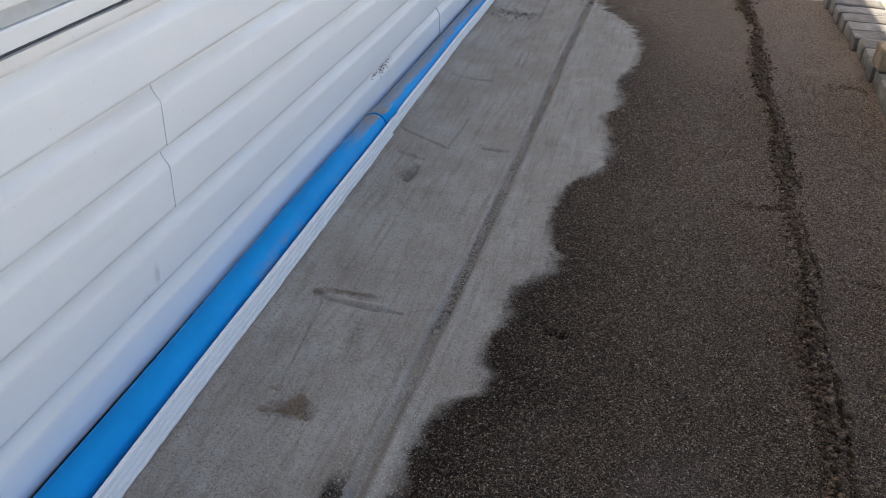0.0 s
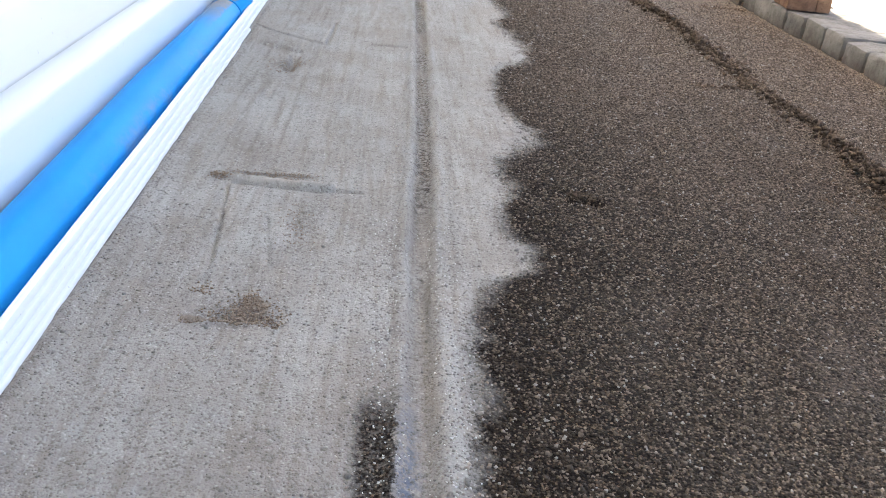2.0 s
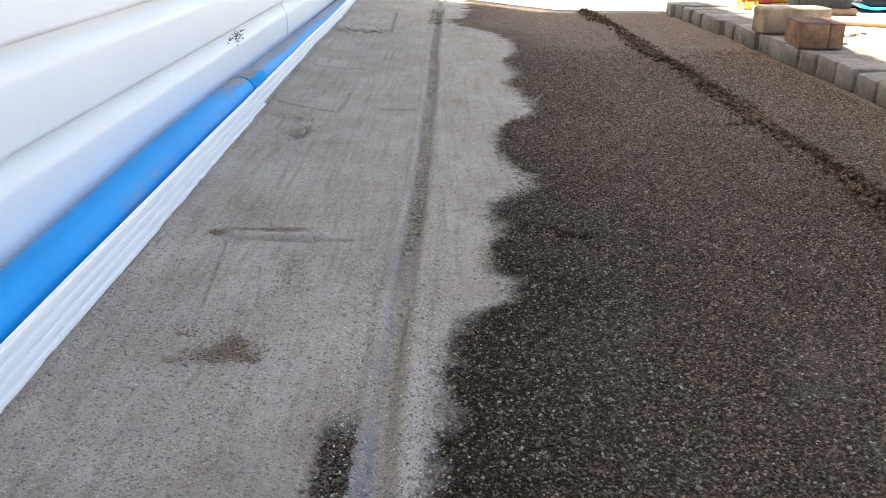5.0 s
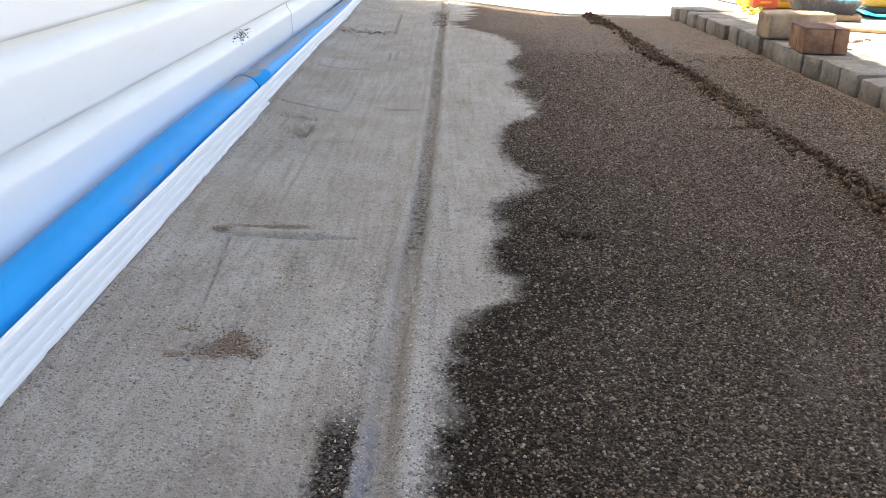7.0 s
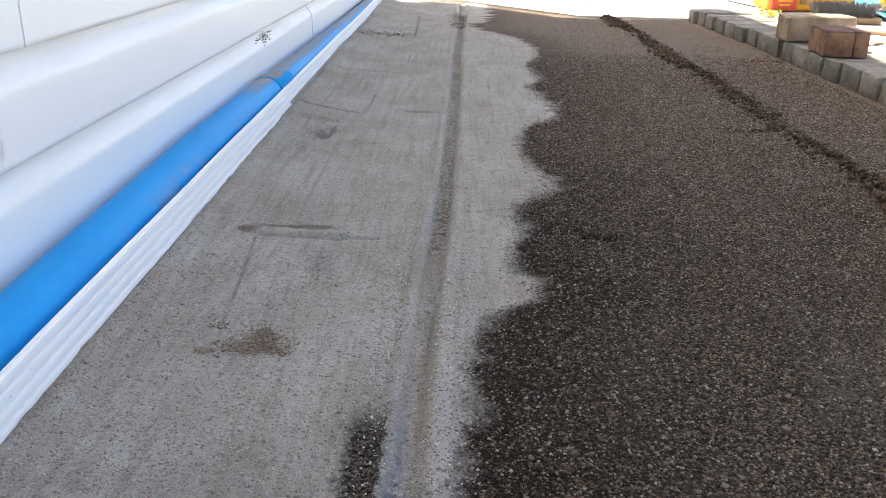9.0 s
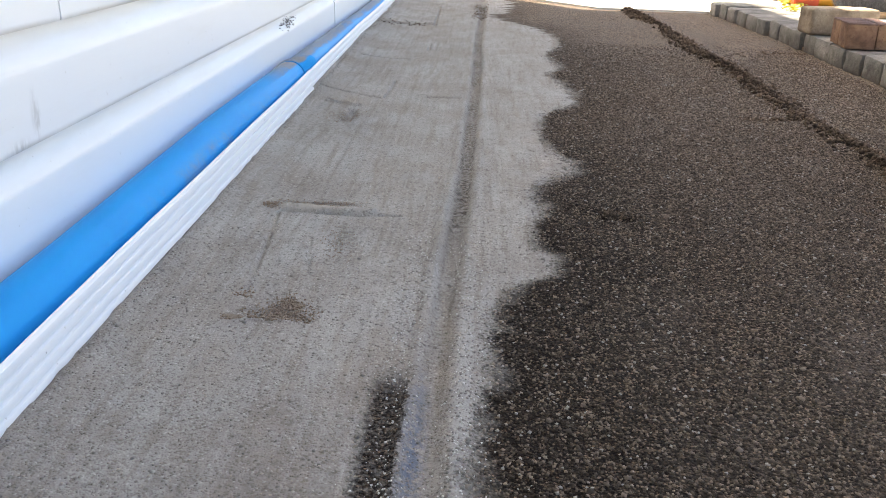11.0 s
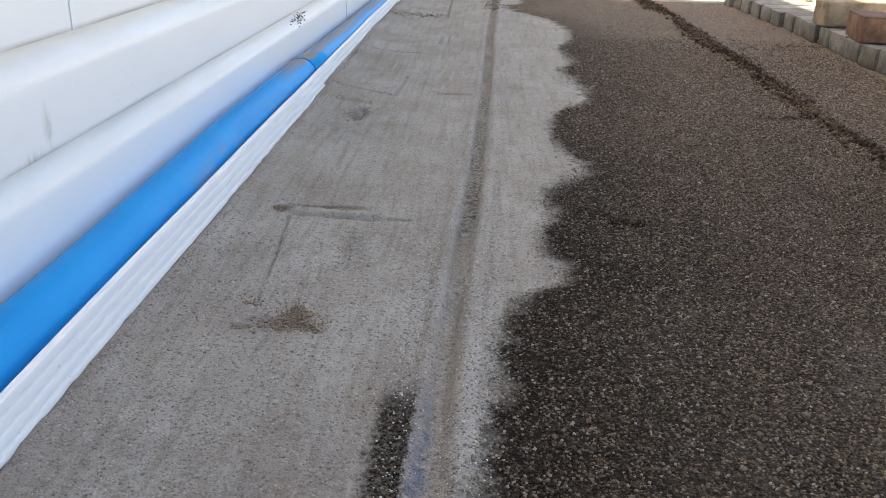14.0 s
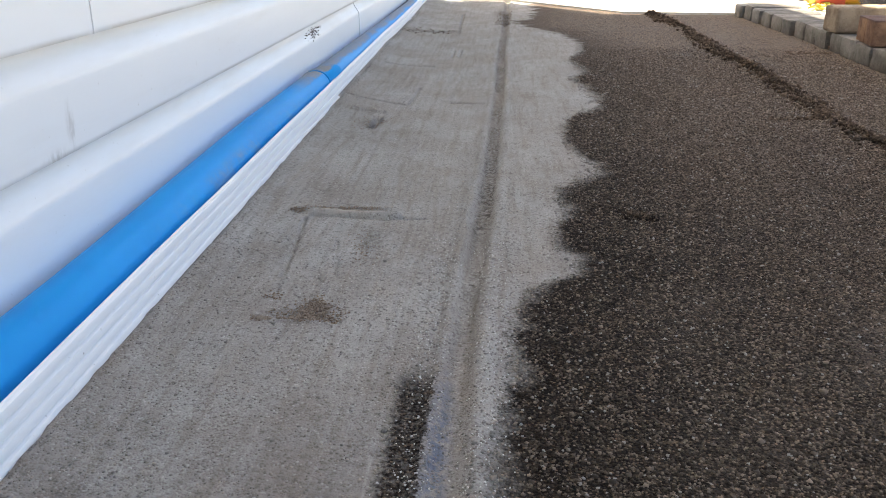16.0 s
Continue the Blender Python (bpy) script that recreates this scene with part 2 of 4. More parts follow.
def sand_material():
    n = Nodes("screeded_sand")
    colour, damp, dist = sand_colour(n)
    height = n.math("ADD", n.math("MULTIPLY", dist, -1.0), n.math("MULTIPLY", n.noise(220, 3, 0.7), 1.2))
    height = n.math("MULTIPLY", height, n.math("ADD", 0.25, n.math("MULTIPLY", damp, 1.0)))
    normal = n.bump(height, 1.0, 0.003)
    return n.done(colour, n.math("SUBTRACT", 0.95, n.math("MULTIPLY", damp, 0.1)), normal, specular=0.1)


def grain_material():
    n = Nodes("sand_grain")
    rand = n.add("ShaderNodeNewGeometry").outputs["Random Per Island"]
    colour, damp, dist = sand_colour(n)
    own = n.mix(n.math("POWER", rand, 2.7), (0.011, 0.0078, 0.0055), (0.6, 0.465, 0.36))
    own = n.mix(n.step(rand, 0.955, 0.985), own, (0.7, 0.66, 0.6))
    own = n.mix(n.math("MULTIPLY", damp, 0.35), own, (0.05, 0.037, 0.028))
    own = n.mix(n.math("MULTIPLY", n.math("SUBTRACT", 1.0, damp), 0.5), own, (0.3, 0.275, 0.25))
    return n.done(n.mix(0.4, own, colour), 0.8, specular=0.12)


def clod_material():
    n = Nodes("sand_clod")
    rand = n.add("ShaderNodeNewGeometry").outputs["Random Per Island"]
    colour = n.mix(rand, (0.04, 0.027, 0.02), (0.23, 0.165, 0.12))
    colour = n.mix(n.step(n.noise(300, 3), 0.35, 0.7), colour, (0.07, 0.05, 0.034))
    return n.done(colour, 0.95, n.bump(n.noise(500, 3), 0.8, 0.002), specular=0.05)


def vinyl_material():
    n = Nodes("white_vinyl_siding")
    dirt = n.step(n.noise(2.0, 5, 0.65, stretch=(1, 1.2, 9)), 0.5, 0.85)
    colour = n.mix(n.math("MULTIPLY", dirt, 0.4), (0.83, 0.84, 0.85), (0.74, 0.71, 0.67))
    up = n.split(n.add("ShaderNodeNewGeometry").outputs["Normal"])[2]
    dust = n.math("MULTIPLY", n.step(up, 0.08, 0.4), n.step(n.noise(2.5, 4, 0.6, stretch=(1, 1, 6)), 0.25, 0.75))
    colour = n.mix(n.math("MULTIPLY", dust, 0.35), colour, (0.6, 0.53, 0.43))
    under = n.math("MULTIPLY", n.step(n.math("ADD", n.split(n.pos)[2], n.math("MULTIPLY", n.noise(6, 4, 0.6), 0.06)), 0.635, 0.69), 0.5)
    colour = n.mix(under, colour, (0.62, 0.54, 0.44))
    specks = n.step(n.noise(150, 2, 0.5), 0.73, 0.78)
    colour = n.mix(n.math("MULTIPLY", specks, 0.35), colour, (0.4, 0.35, 0.28))
    smudge = n.math("MAXIMUM", n.near((-0.443, -0.07, 0.185), 0.035, (1, 2.6, 0.9)), n.near((-0.443, -0.11, 0.16), 0.04, (1, 1, 3)))
    smudge = n.math("MULTIPLY", smudge, n.step(n.noise(60, 3, stretch=(1, 3, 1)), 0.3, 0.7))
    colour = n.mix(n.math("MULTIPLY", smudge, 0.6), colour, (0.42, 0.4, 0.37))
    # Brown line at each butt: its dirt and the lap's shadow, both as colour.
    along = n.math("FRACT", n.math("DIVIDE", n.math("SUBTRACT", n.split(n.pos)[2], 0.0413), 0.1157))
    lap_line = n.math("MULTIPLY", n.step(along, 0.07, 0.01), n.step(n.noise(1.0, 4, 0.6, stretch=(1, 7, 1)), 0.2, 0.6))
    colour = n.mix(n.math("MULTIPLY", lap_line, 0.5), colour, (0.4, 0.34, 0.27))
    grain = n.noise(1.0, 3, 0.6, stretch=(60, 9, 160))
    return n.done(colour, 0.42, n.bump(grain, 0.12, 0.001), specular=0.4)


def pipe_material(name, dust):
    n = Nodes(name)
    x, y, z = n.split(n.pos)
    up = n.split(n.add("ShaderNodeNewGeometry").outputs["Normal"])[2]
    colour = n.mix(n.step(n.noise(5, 3), 0.3, 0.7), (0.0, 0.275, 0.66), (0.0, 0.31, 0.72))
    scuff = n.step(n.noise(1.0, 4, 0.7, stretch=(60, 8, 60)), 0.66, 0.75)
    colour = n.mix(n.math("MULTIPLY", scuff, 0.15), colour, (0.12, 0.42, 0.75))
    lies = n.math("ADD", n.math("MULTIPLY", n.step(up, 0.45, 0.95), 0.62), n.math("MULTIPLY", n.noise(13, 4, 0.65, stretch=(1, 0.6, 1)), 0.75))
    if dust:
        blotch = n.math("MULTIPLY", n.math("SUBTRACT", n.noise(4.5, 6, 0.72, stretch=(4, 1.0, 4)), 0.5), 1.3)
        side = n.math("MULTIPLY", n.split(n.add("ShaderNodeNewGeometry").outputs["Normal"])[0], 0.3)
        cover = n.math("MULTIPLY", n.step(n.math("ADD", n.math("SUBTRACT", lies, side), blotch), 0.5, 0.95), n.math("ADD", 0.55, n.math("MULTIPLY", n.noise(60, 4, 0.7), 0.6)), clamp=True)
    else:
        cover = n.math("MULTIPLY", n.step(lies, 0.84, 0.98), n.step(y, 0.7, 0.98))
        smear = n.math("MULTIPLY", n.step(n.noise(9, 5, 0.7, stretch=(1, 0.7, 1)), 0.47, 0.66), n.math("MULTIPLY", n.step(n.split(n.add("ShaderNodeNewGeometry").outputs["Normal"])[0], 0.5, 0.95), n.near((-0.38, 0.35, 0.04), 0.55, (1, 1, 1))))
        cover = n.math("MAXIMUM", cover, n.math("MULTIPLY", smear, 0.55))
        silt = n.math("MULTIPLY", n.step(n.split(n.add("ShaderNodeNewGeometry").outputs["Normal"])[0], -0.8, -0.97), n.noise(40, 4, 0.7))
        cover = n.math("MAXIMUM", cover, silt)
    colour = n.mix(n.math("MULTIPLY", cover, 0.9), colour, n.mix(n.noise(200, 2), (0.26, 0.23, 0.19), (0.4, 0.36, 0.31)))
    return n.done(colour, n.math("ADD", 0.42, n.math("MULTIPLY", cover, 0.5)), n.bump(n.noise(300, 2), 0.06, 0.001), specular=0.05)


def strip_material():
    n = Nodes("white_ribbed_vinyl")
    x, y, z = n.split(n.pos)
    low = n.step(n.math("ADD", z, n.math("MULTIPLY", n.noise(30, 4, 0.7), 0.02)), 0.022, 0.006)
    colour = n.mix(n.math("MULTIPLY", low, 0.5), (0.82, 0.82, 0.82), (0.5, 0.46, 0.4))
    specks = n.step(n.noise(110, 3, 0.6), 0.69, 0.75)
    colour = n.mix(n.math("MULTIPLY", specks, 0.7), colour, (0.35, 0.31, 0.27))
    return n.done(colour, 0.5, n.bump(n.noise(120, 3), 0.08, 0.001), specular=0.35)


def stone_material(name, dark, light, hue_each=0.0, top=None):
    n = Nodes(name)
    rand = n.add("ShaderNodeObjectInfo").outputs["Random"]
    fac = n.math("ADD", n.math("MULTIPLY", rand, hue_each), n.math("MULTIPLY", n.step(n.noise(16, 5, 0.65), 0.3, 0.7), 1.0 - hue_each))
    colour = n.mix(fac, dark, light)
    if hue_each:
        splash = n.step(n.math("ADD", n.split(n.pos)[2], n.math("MULTIPLY", n.noise(38, 4, 0.65), 0.06)), 0.062, 0.02)
        colour = n.mix(n.math("MULTIPLY", splash, 0.7), colour, (0.1, 0.078, 0.06))
        colour = n.mix(n.math("MULTIPLY", n.step(n.noise(28, 5, 0.7), 0.55, 0.72), 0.55), colour, (0.09, 0.078, 0.068))
    if top:
        face = n.step(n.math("ADD", n.split(n.pos)[2], n.math("MULTIPLY", n.noise(60, 3), 0.008)), 0.126, 0.133)
        colour = n.mix(n.math("MULTIPLY", face, 0.75), colour, top)
    pits = n.step(n.noise(240, 3, 0.6), 0.58, 0.72)
    colour = n.mix(n.math("MULTIPLY", pits, 0.55), colour, tuple(c * 0.45 for c in dark))
    height = n.math("ADD", n.noise(60, 4, 0.65), n.math("MULTIPLY", pits, -0.4))
    return n.done(colour, 0.9, n.bump(height, 0.8, 0.006), specular=0.15)


def plain_material(name, a, b, scale=20.0, rough=0.6, bump=0.15, metal=0.0, stretch=None):
    n = Nodes(name)
    f = n.noise(scale, 4, 0.6, stretch=stretch)
    return n.done(n.mix(n.step(f, 0.3, 0.7), a, b), rough, n.bump(f, bump, 0.002), metal)


SAND = sand_material()
GRAIN = grain_material()
CLOD = clod_material()
VINYL = vinyl_material()
PIPE = pipe_material("blue_plastic_pipe", False)
PIPE_DUSTY = pipe_material("dusty_blue_plastic_pipe", True)
STRIP = strip_material()
KERB = stone_material("grey_concrete_paver", (0.108, 0.098, 0.087), (0.26, 0.242, 0.219), 0.4)
TAN = stone_material("tan_tumbled_stone", (0.2, 0.145, 0.1), (0.36, 0.28, 0.2))
BROWN = stone_material("brown_clay_paver", (0.12, 0.065, 0.045), (0.29, 0.17, 0.105), top=(0.075, 0.05, 0.052))
CONCRETE = stone_material("pale_concrete", (0.47, 0.45, 0.41), (0.58, 0.56, 0.52))
CORE = plain_material("house_sheathing", (0.3, 0.28, 0.25), (0.36, 0.33, 0.3))
ROOF = plain_material("grey_roof_shingle", (0.1, 0.1, 0.1), (0.16, 0.16, 0.16), 60)
SOFFIT = plain_material("white_soffit", (0.74, 0.74, 0.73), (0.8, 0.8, 0.79), 4)
TRACK = plain_material("grey_aluminium_track", (0.42, 0.43, 0.44), (0.5, 0.51, 0.52), 30, 0.45)
GAP_SHADE = plain_material("gap_shade_dark", (0.05, 0.05, 0.055), (0.09, 0.09, 0.1), 60, 0.7)
CRUMB = plain_material("dry_sand_crumb", (0.15, 0.1, 0.068), (0.3, 0.235, 0.18), 260, 0.95)
GRIT = plain_material("pale_grit", (0.4, 0.38, 0.35), (0.62, 0.6, 0.57), 300, 0.8)
MUD = plain_material("dried_mud", (0.16, 0.13, 0.1), (0.32, 0.28, 0.24), 200, 0.95)


# ---- building helpers ----
def part(name, bm, material, parent=None, label=""):
    """Links a bmesh as one mesh object, under a thing or a part if one is given."""
    mesh = bpy.data.meshes.new(name)
    bm.to_mesh(mesh)
    bm.free()
    mesh.materials.append(material)
    ob = new(name, mesh)
    if parent:
        ob.parent = parent
    return tagged(ob, label)


def smooth(ob, angle=40):
    ob.data.shade_smooth()
    ob.data.set_sharp_from_angle(angle=radians(angle))
    return ob


def from_arrays(name, verts, faces, material, parent=None):
    mesh = bpy.data.meshes.new(name)
    mesh.from_pydata(verts, [], faces)
    mesh.materials.append(material)
    ob = new(name, mesh)
    if parent:
        ob.parent = parent
    return ob


def box(x0, x1, y0, y1, z0, z1, bevel=0.0, segments=2, bm=None):
    bm = bm or bmesh.new()
    made = bmesh.ops.create_cube(bm, size=1.0, matrix=Matrix.LocRotScale(((x0 + x1) / 2, (y0 + y1) / 2, (z0 + z1) / 2), None, (x1 - x0, y1 - y0, z1 - z0)))
    if bevel:
        edges = list({e for v in made["verts"] for e in v.link_edges})
        bmesh.ops.bevel(bm, geom=edges, offset=bevel, segments=segments, affect="EDGES", profile=0.6)
    return bm


def sweep(profile, ys, shift=None, closed=True, caps=True):
    """A profile of (x, z) drawn along the places ys; shift(y) moves it in x and z."""
    bm = bmesh.new()
    rows = []
    for y in ys:
        dx, dz = shift(y) if shift else (0, 0)
        rows.append([bm.verts.new((x + dx, y, z + dz)) for x, z in profile])
    count = len(profile)
    for a, b in zip(rows, rows[1:]):
        for i in range(count if closed else count - 1):
            j = (i + 1) % count
            bm.faces.new((a[i], b[i], b[j], a[j]))
    if closed and caps:
        bm.faces.new(rows[0])
        bm.faces.new(rows[-1][::-1])
    bmesh.ops.recalc_face_normals(bm, faces=bm.faces)
    return bm


def steps(a, b, size):
    return np.linspace(a, b, max(2, int(round((b - a) / size)) + 1))


# ---- ground, sand bed ----
def strip_x(y):
    """The line of the ribbed strip beside the pipe."""
    return -0.3575 - 0.006 * np.maximum(y, 0) - 0.016 * np.minimum(y, 0)


def rough_field(x, y, scale, seed):
    """Smooth random relief from a few dozen waves."""
    rng = np.random.default_rng(seed)
    out = np.zeros_like(x)
    for _ in range(22):
        a, k, p = rng.uniform(0, 2 * np.pi), scale * rng.uniform(0.5, 2.0), rng.uniform(0, 2 * np.pi)
        out += np.sin(k * (x * np.cos(a) + y * np.sin(a)) + p) * scale / k
    return out / 22


def bed_height(x, y):
    """The relief of the screeded bed: groove, ridges, marks and cracks (numpy arrays)."""
    h = np.zeros_like(x)
    g = np.interp(y, GROOVE_Y, GROOVE_X)
    d = x - g + 0.0035 * rough_field(x, y, 110, 21) + 0.002 * rough_field(x, y, 300, 23)
    wide = 0.0125 + 0.002 * np.sin(9 * y) + 0.0015 * np.sin(31 * y + 1)
    deep = 0.0045 + 0.0012 * np.sin(5 * y + 0.5)
    h -= deep * np.exp(-((d / wide) ** 4))
    h += 0.002 * np.exp(-(((np.abs(d) - 0.021) / 0.007) ** 2))
    near = np.clip((0.02 - y) / 0.08, 0, 1)
    h += near * 0.003 * np.exp(-(((d - 0.03) / 0.012) ** 2))
    h -= near * 0.0022 * np.exp(-(((d + 0.026) / 0.006) ** 2))

    def line(x0, y0, x1, y1, width, height):
        px, py = x1 - x0, y1 - y0
        t = np.clip(((x - x0) * px + (y - y0) * py) / (px * px + py * py), 0, 1)
        width = width * 0.7
        height = height * 1.8
        wig = 0.004 * np.sin(40 * (x + y)) + 0.002 * np.sin(113 * x - 71 * y)
        away = np.hypot(x - x0 - t * px, y - y0 - t * py + wig * 0.6)
        return height * np.exp(-((away / width) ** 2))

    h += line(-0.255, 0.211, -0.125, 0.206, 0.009, 0.0028)
    h -= line(-0.25, 0.198, -0.085, 0.194, 0.004, 0.003)
    h -= line(-0.256, 0.19, -0.243, 0.06, 0.0035, 0.0028)
    h -= line(-0.243, 0.06, -0.233, -0.07, 0.0035, 0.0028)
    h -= line(-0.193, 0.1, -0.175, -0.02, 0.004, 0.0015)
    # a scooped, roughly three-cornered dent with a crisp lip on its near side
    across = np.clip(1 - np.abs(x + 0.19) / 0.05, 0, 1)
    lip = -0.146 + 0.006 * np.cos((x + 0.19) * 55) + 0.002 * np.sin(260 * x)
    into = y - lip
    h -= 0.0062 * np.clip(across * 3, 0, 1) * np.clip(into / 0.004, 0, 1) * np.exp(-np.clip(into, 0, 1) / (0.008 + 0.035 * across))
    h += 0.0016 * np.clip(across * 3, 0, 1) * np.exp(-((into + 0.004) / 0.004) ** 2)
    h -= line(-0.25, 0.77, -0.246, 0.85, 0.012, 0.005)
    h += line(-0.31, 0.915, -0.235, 0.905, 0.006, 0.003)
    h -= line(-0.35, 1.06, -0.195, 0.995, 0.005, 0.0035)
    h -= line(-0.195, 0.995, -0.19, 1.21, 0.005, 0.0035)
    h -= line(-0.322, 1.555, -0.188, 1.56, 0.007, 0.003)
    h -= line(-0.36, 2.33, -0.155, 2.4, 0.01, 0.004)
    h -= line(-0.155, 2.35, -0.167, 3.03, 0.006, 0.004)
    h -= line(-0.143, 1.74, -0.143, 1.88, 0.005, 0.004)
    h -= line(-0.122, 1.74, -0.122, 1.9, 0.005, 0.004)
    h -= line(-0.1, 1.02, -0.03, 1.028, 0.008, 0.003)
    h -= line(0.196, 0.22, 0.203, 0.221, 0.011, 0.006)
    h -= line(0.22, 0.222, 0.231, 0.216, 0.014, 0.007)
    h -= line(0.9, 1.905, 1.05, 1.92, 0.008, 0.006)
    h -= line(0.86, 1.46, 0.92, 1.47, 0.008, 0.004)
    h -= line(0.79, 0.6, 1.04, 0.58, 0.007, 0.004)
    h -= line(0.59, 0.91, 0.69, 0.895, 0.01, 0.002)
    r = x - np.interp(y, RIDGE_Y, RIDGE_X) - 0.005 * np.sin(13 * y) - 0.003 * np.sin(41 * y)
    h += 0.006 * np.exp(-((r / 0.03) ** 2)) - (0.008 + 0.006 * np.sin(11 * y)) * np.exp(-(((r - 0.012) / 0.005) ** 2))
    # sand banked against the strip, with a broken edge and a fine gap
    s = x - strip_x(y)
    bank = np.interp(y, (-0.5, -0.2, 0.9, 1.8, 3.5), (0.003, 0.002, 0.0078, 0.012, 0.009))
    h += bank * np.clip(1 - s / 0.14, 0, 1) ** 1.5
    crumb = rough_field(x, y, 150, 7) * 0.9 + rough_field(x, y, 45, 8)
    h += 0.005 * crumb * np.exp(-((s / 0.016) ** 2)) + 0.006 * rough_field(x, y, 9, 5) * np.exp(-((s / 0.03) ** 2))
    h -= 0.0022 * np.exp(-(((s - 0.007) / 0.0035) ** 2))
    h += 0.0035 * np.exp(-((s / 0.03) ** 2))
    return h


def bed_surface(x, y):
    drag = 0.0022 * rough_field(x * 6, y * 0.35, 60, 22) * np.clip((0.16 - x) / 0.1, 0, 1)
    return drag + 1.5 * bed_height(x, y) + 0.004 * rough_field(x, y, 18, 1) + 0.0022 * rough_field(x, y, 90, 2) + 0.0016 * rough_field(x, y, 330, 3)


def sheet(name, xs, ys, height, material):
    gx, gy = np.meshgrid(xs, ys)
    gz = height(gx, gy)
    count, rows = len(xs), len(ys)
    mesh = bpy.data.meshes.new(name)
    mesh.vertices.add(gx.size)
    mesh.vertices.foreach_set("co", np.stack([gx, gy, gz], -1).ravel().astype(np.float32))
    i = (np.arange(rows - 1)[:, None] * count + np.arange(count - 1)[None]).ravel()
    quads = np.stack([i, i + 1, i + count + 1, i + count], -1)
    mesh.loops.add(quads.size)
    mesh.loops.foreach_set("vertex_index", quads.ravel().astype(np.int32))
    mesh.polygons.add(len(quads))
    mesh.polygons.foreach_set("loop_start", (np.arange(len(quads)) * 4).astype(np.int32))
    mesh.update(calc_edges=True)
    mesh.validate()
    mesh.materials.append(material)
    mesh.shade_smooth()
    return new(name, mesh)


bed_x = np.concatenate([steps(-0.46, -0.365, 0.006), steps(-0.365, 0.06, 0.0025)[1:], steps(0.06, 0.35, 0.004)[1:], steps(0.35, 0.67, 0.006)[1:], steps(0.67, 0.76, 0.003)[1:], steps(0.76, 1.3, 0.006)[1:]])
bed_y = np.concatenate([steps(-3.0, -0.6, 0.08), steps(-0.6, -0.45, 0.006)[1:], steps(-0.45, 0.5, 0.0028)[1:], steps(0.5, 1.6, 0.0045)[1:], steps(1.6, 3.7, 0.012)[1:]])
tagged(sheet("ground_sand_bed", bed_x, bed_y, bed_surface, SAND), "screeded sand bed, dry grey beside damp brown, with a screed groove", "ground", kind="structure")

# Pale slab cut along the shadow line, standing in for the sunlit sand.
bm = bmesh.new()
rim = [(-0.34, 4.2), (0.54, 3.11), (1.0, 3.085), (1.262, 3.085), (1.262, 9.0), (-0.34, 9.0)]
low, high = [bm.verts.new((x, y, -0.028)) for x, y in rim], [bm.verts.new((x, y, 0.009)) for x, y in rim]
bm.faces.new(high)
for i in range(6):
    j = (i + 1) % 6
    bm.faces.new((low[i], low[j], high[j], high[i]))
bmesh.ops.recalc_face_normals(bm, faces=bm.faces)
tagged(part("pavement_far", bm, CONCRETE), "pale slab standing in for the sunlit sand", "pavement", kind="structure")
far = np.array([-600, -60, -12, -4, -0.46, 1.3, 2, 4, 9, 20, 60, 600.0])
tagged(sheet("ground", far, np.array([-600, -60, -12, -3.0, 0, 3, 7, 12, 30, 90, 600.0]), lambda x, y: np.full_like(x, -0.03), CONCRETE), "pale concrete ground in full sunlight", "ground", kind="structure")
tagged(part("pavement", box(1.262, 6.0, -3.0, 6.5, -0.028, 0.03, 0.004), CONCRETE), "pale sunlit concrete pavement behind the pavers", "pavement", kind="structure")


# ---- the house: wall with dutch-lap siding, eave ----
LAP = 0.1157
wall = tagged(part("wall_house", box(-0.66, -0.4605, -3.0, 4.2, -0.03, 2.5), CORE), "white vinyl dutch-lap siding on the house wall", "wall", kind="structure")
part("end_wall", box(-4.0, -0.662, 4.0, 4.2, -0.03, 2.5), CORE, wall)
part("end_wall", box(-4.0, -0.662, -3.0, -2.8, -0.03, 2.5), CORE, wall)
# Unseen roof; its skewed outline is set to throw the shadow's edge.
roof_bm = bmesh.new()
top = [roof_bm.verts.new(p) for p in ((-4.2, -3.2, 2.52), (0.38, -3.2, 2.52), (0.22, 4.2, 2.52), (-4.2, 4.2, 2.52))]
bed = [roof_bm.verts.new(v.co - Vector((0, 0, -0.1))) for v in top]
roof_bm.faces.new(top[::-1])
roof_bm.faces.new(bed)
for i in range(4):
    roof_bm.faces.new((top[i], top[(i + 1) % 4], bed[(i + 1) % 4], bed[i]))
tagged(part("roof", roof_bm, SOFFIT), "unseen white eave, its edge set to cast the shade", "roof", kind="structure")


def course(z):
    """Outline of one dutch-lap course, from its butt up to the root of its bevel."""
    return [(0.0125, z), (0.0135, z + 0.002), (0.0135, z + 0.006), (0.0131, z + 0.069), (0.0130, z + 0.074), (0.0126, z + 0.0775), (0.0114, z + 0.081), (0.0093, z + 0.0845), (0.0025, z + 0.0945), (-0.0008, z + 0.1005), (-0.0022, z + 0.107), (-0.0026, z + LAP - 0.0005)]


def siding_panel(z, y0, y1, courses=2, proud=0.0):
    outline = [(-0.004, z + 0.001)] + [p for k in range(courses) for p in course(z + k * LAP)]
    outline += [(-0.004, z + courses * LAP - 0.0005)]
    bm = sweep([(-0.4562 + x + proud, h) for x, h in outline], steps(y0, y1, 0.9))
    ob = part("siding_panel", bm, VINYL, wall)
    return smooth(ob, 30)


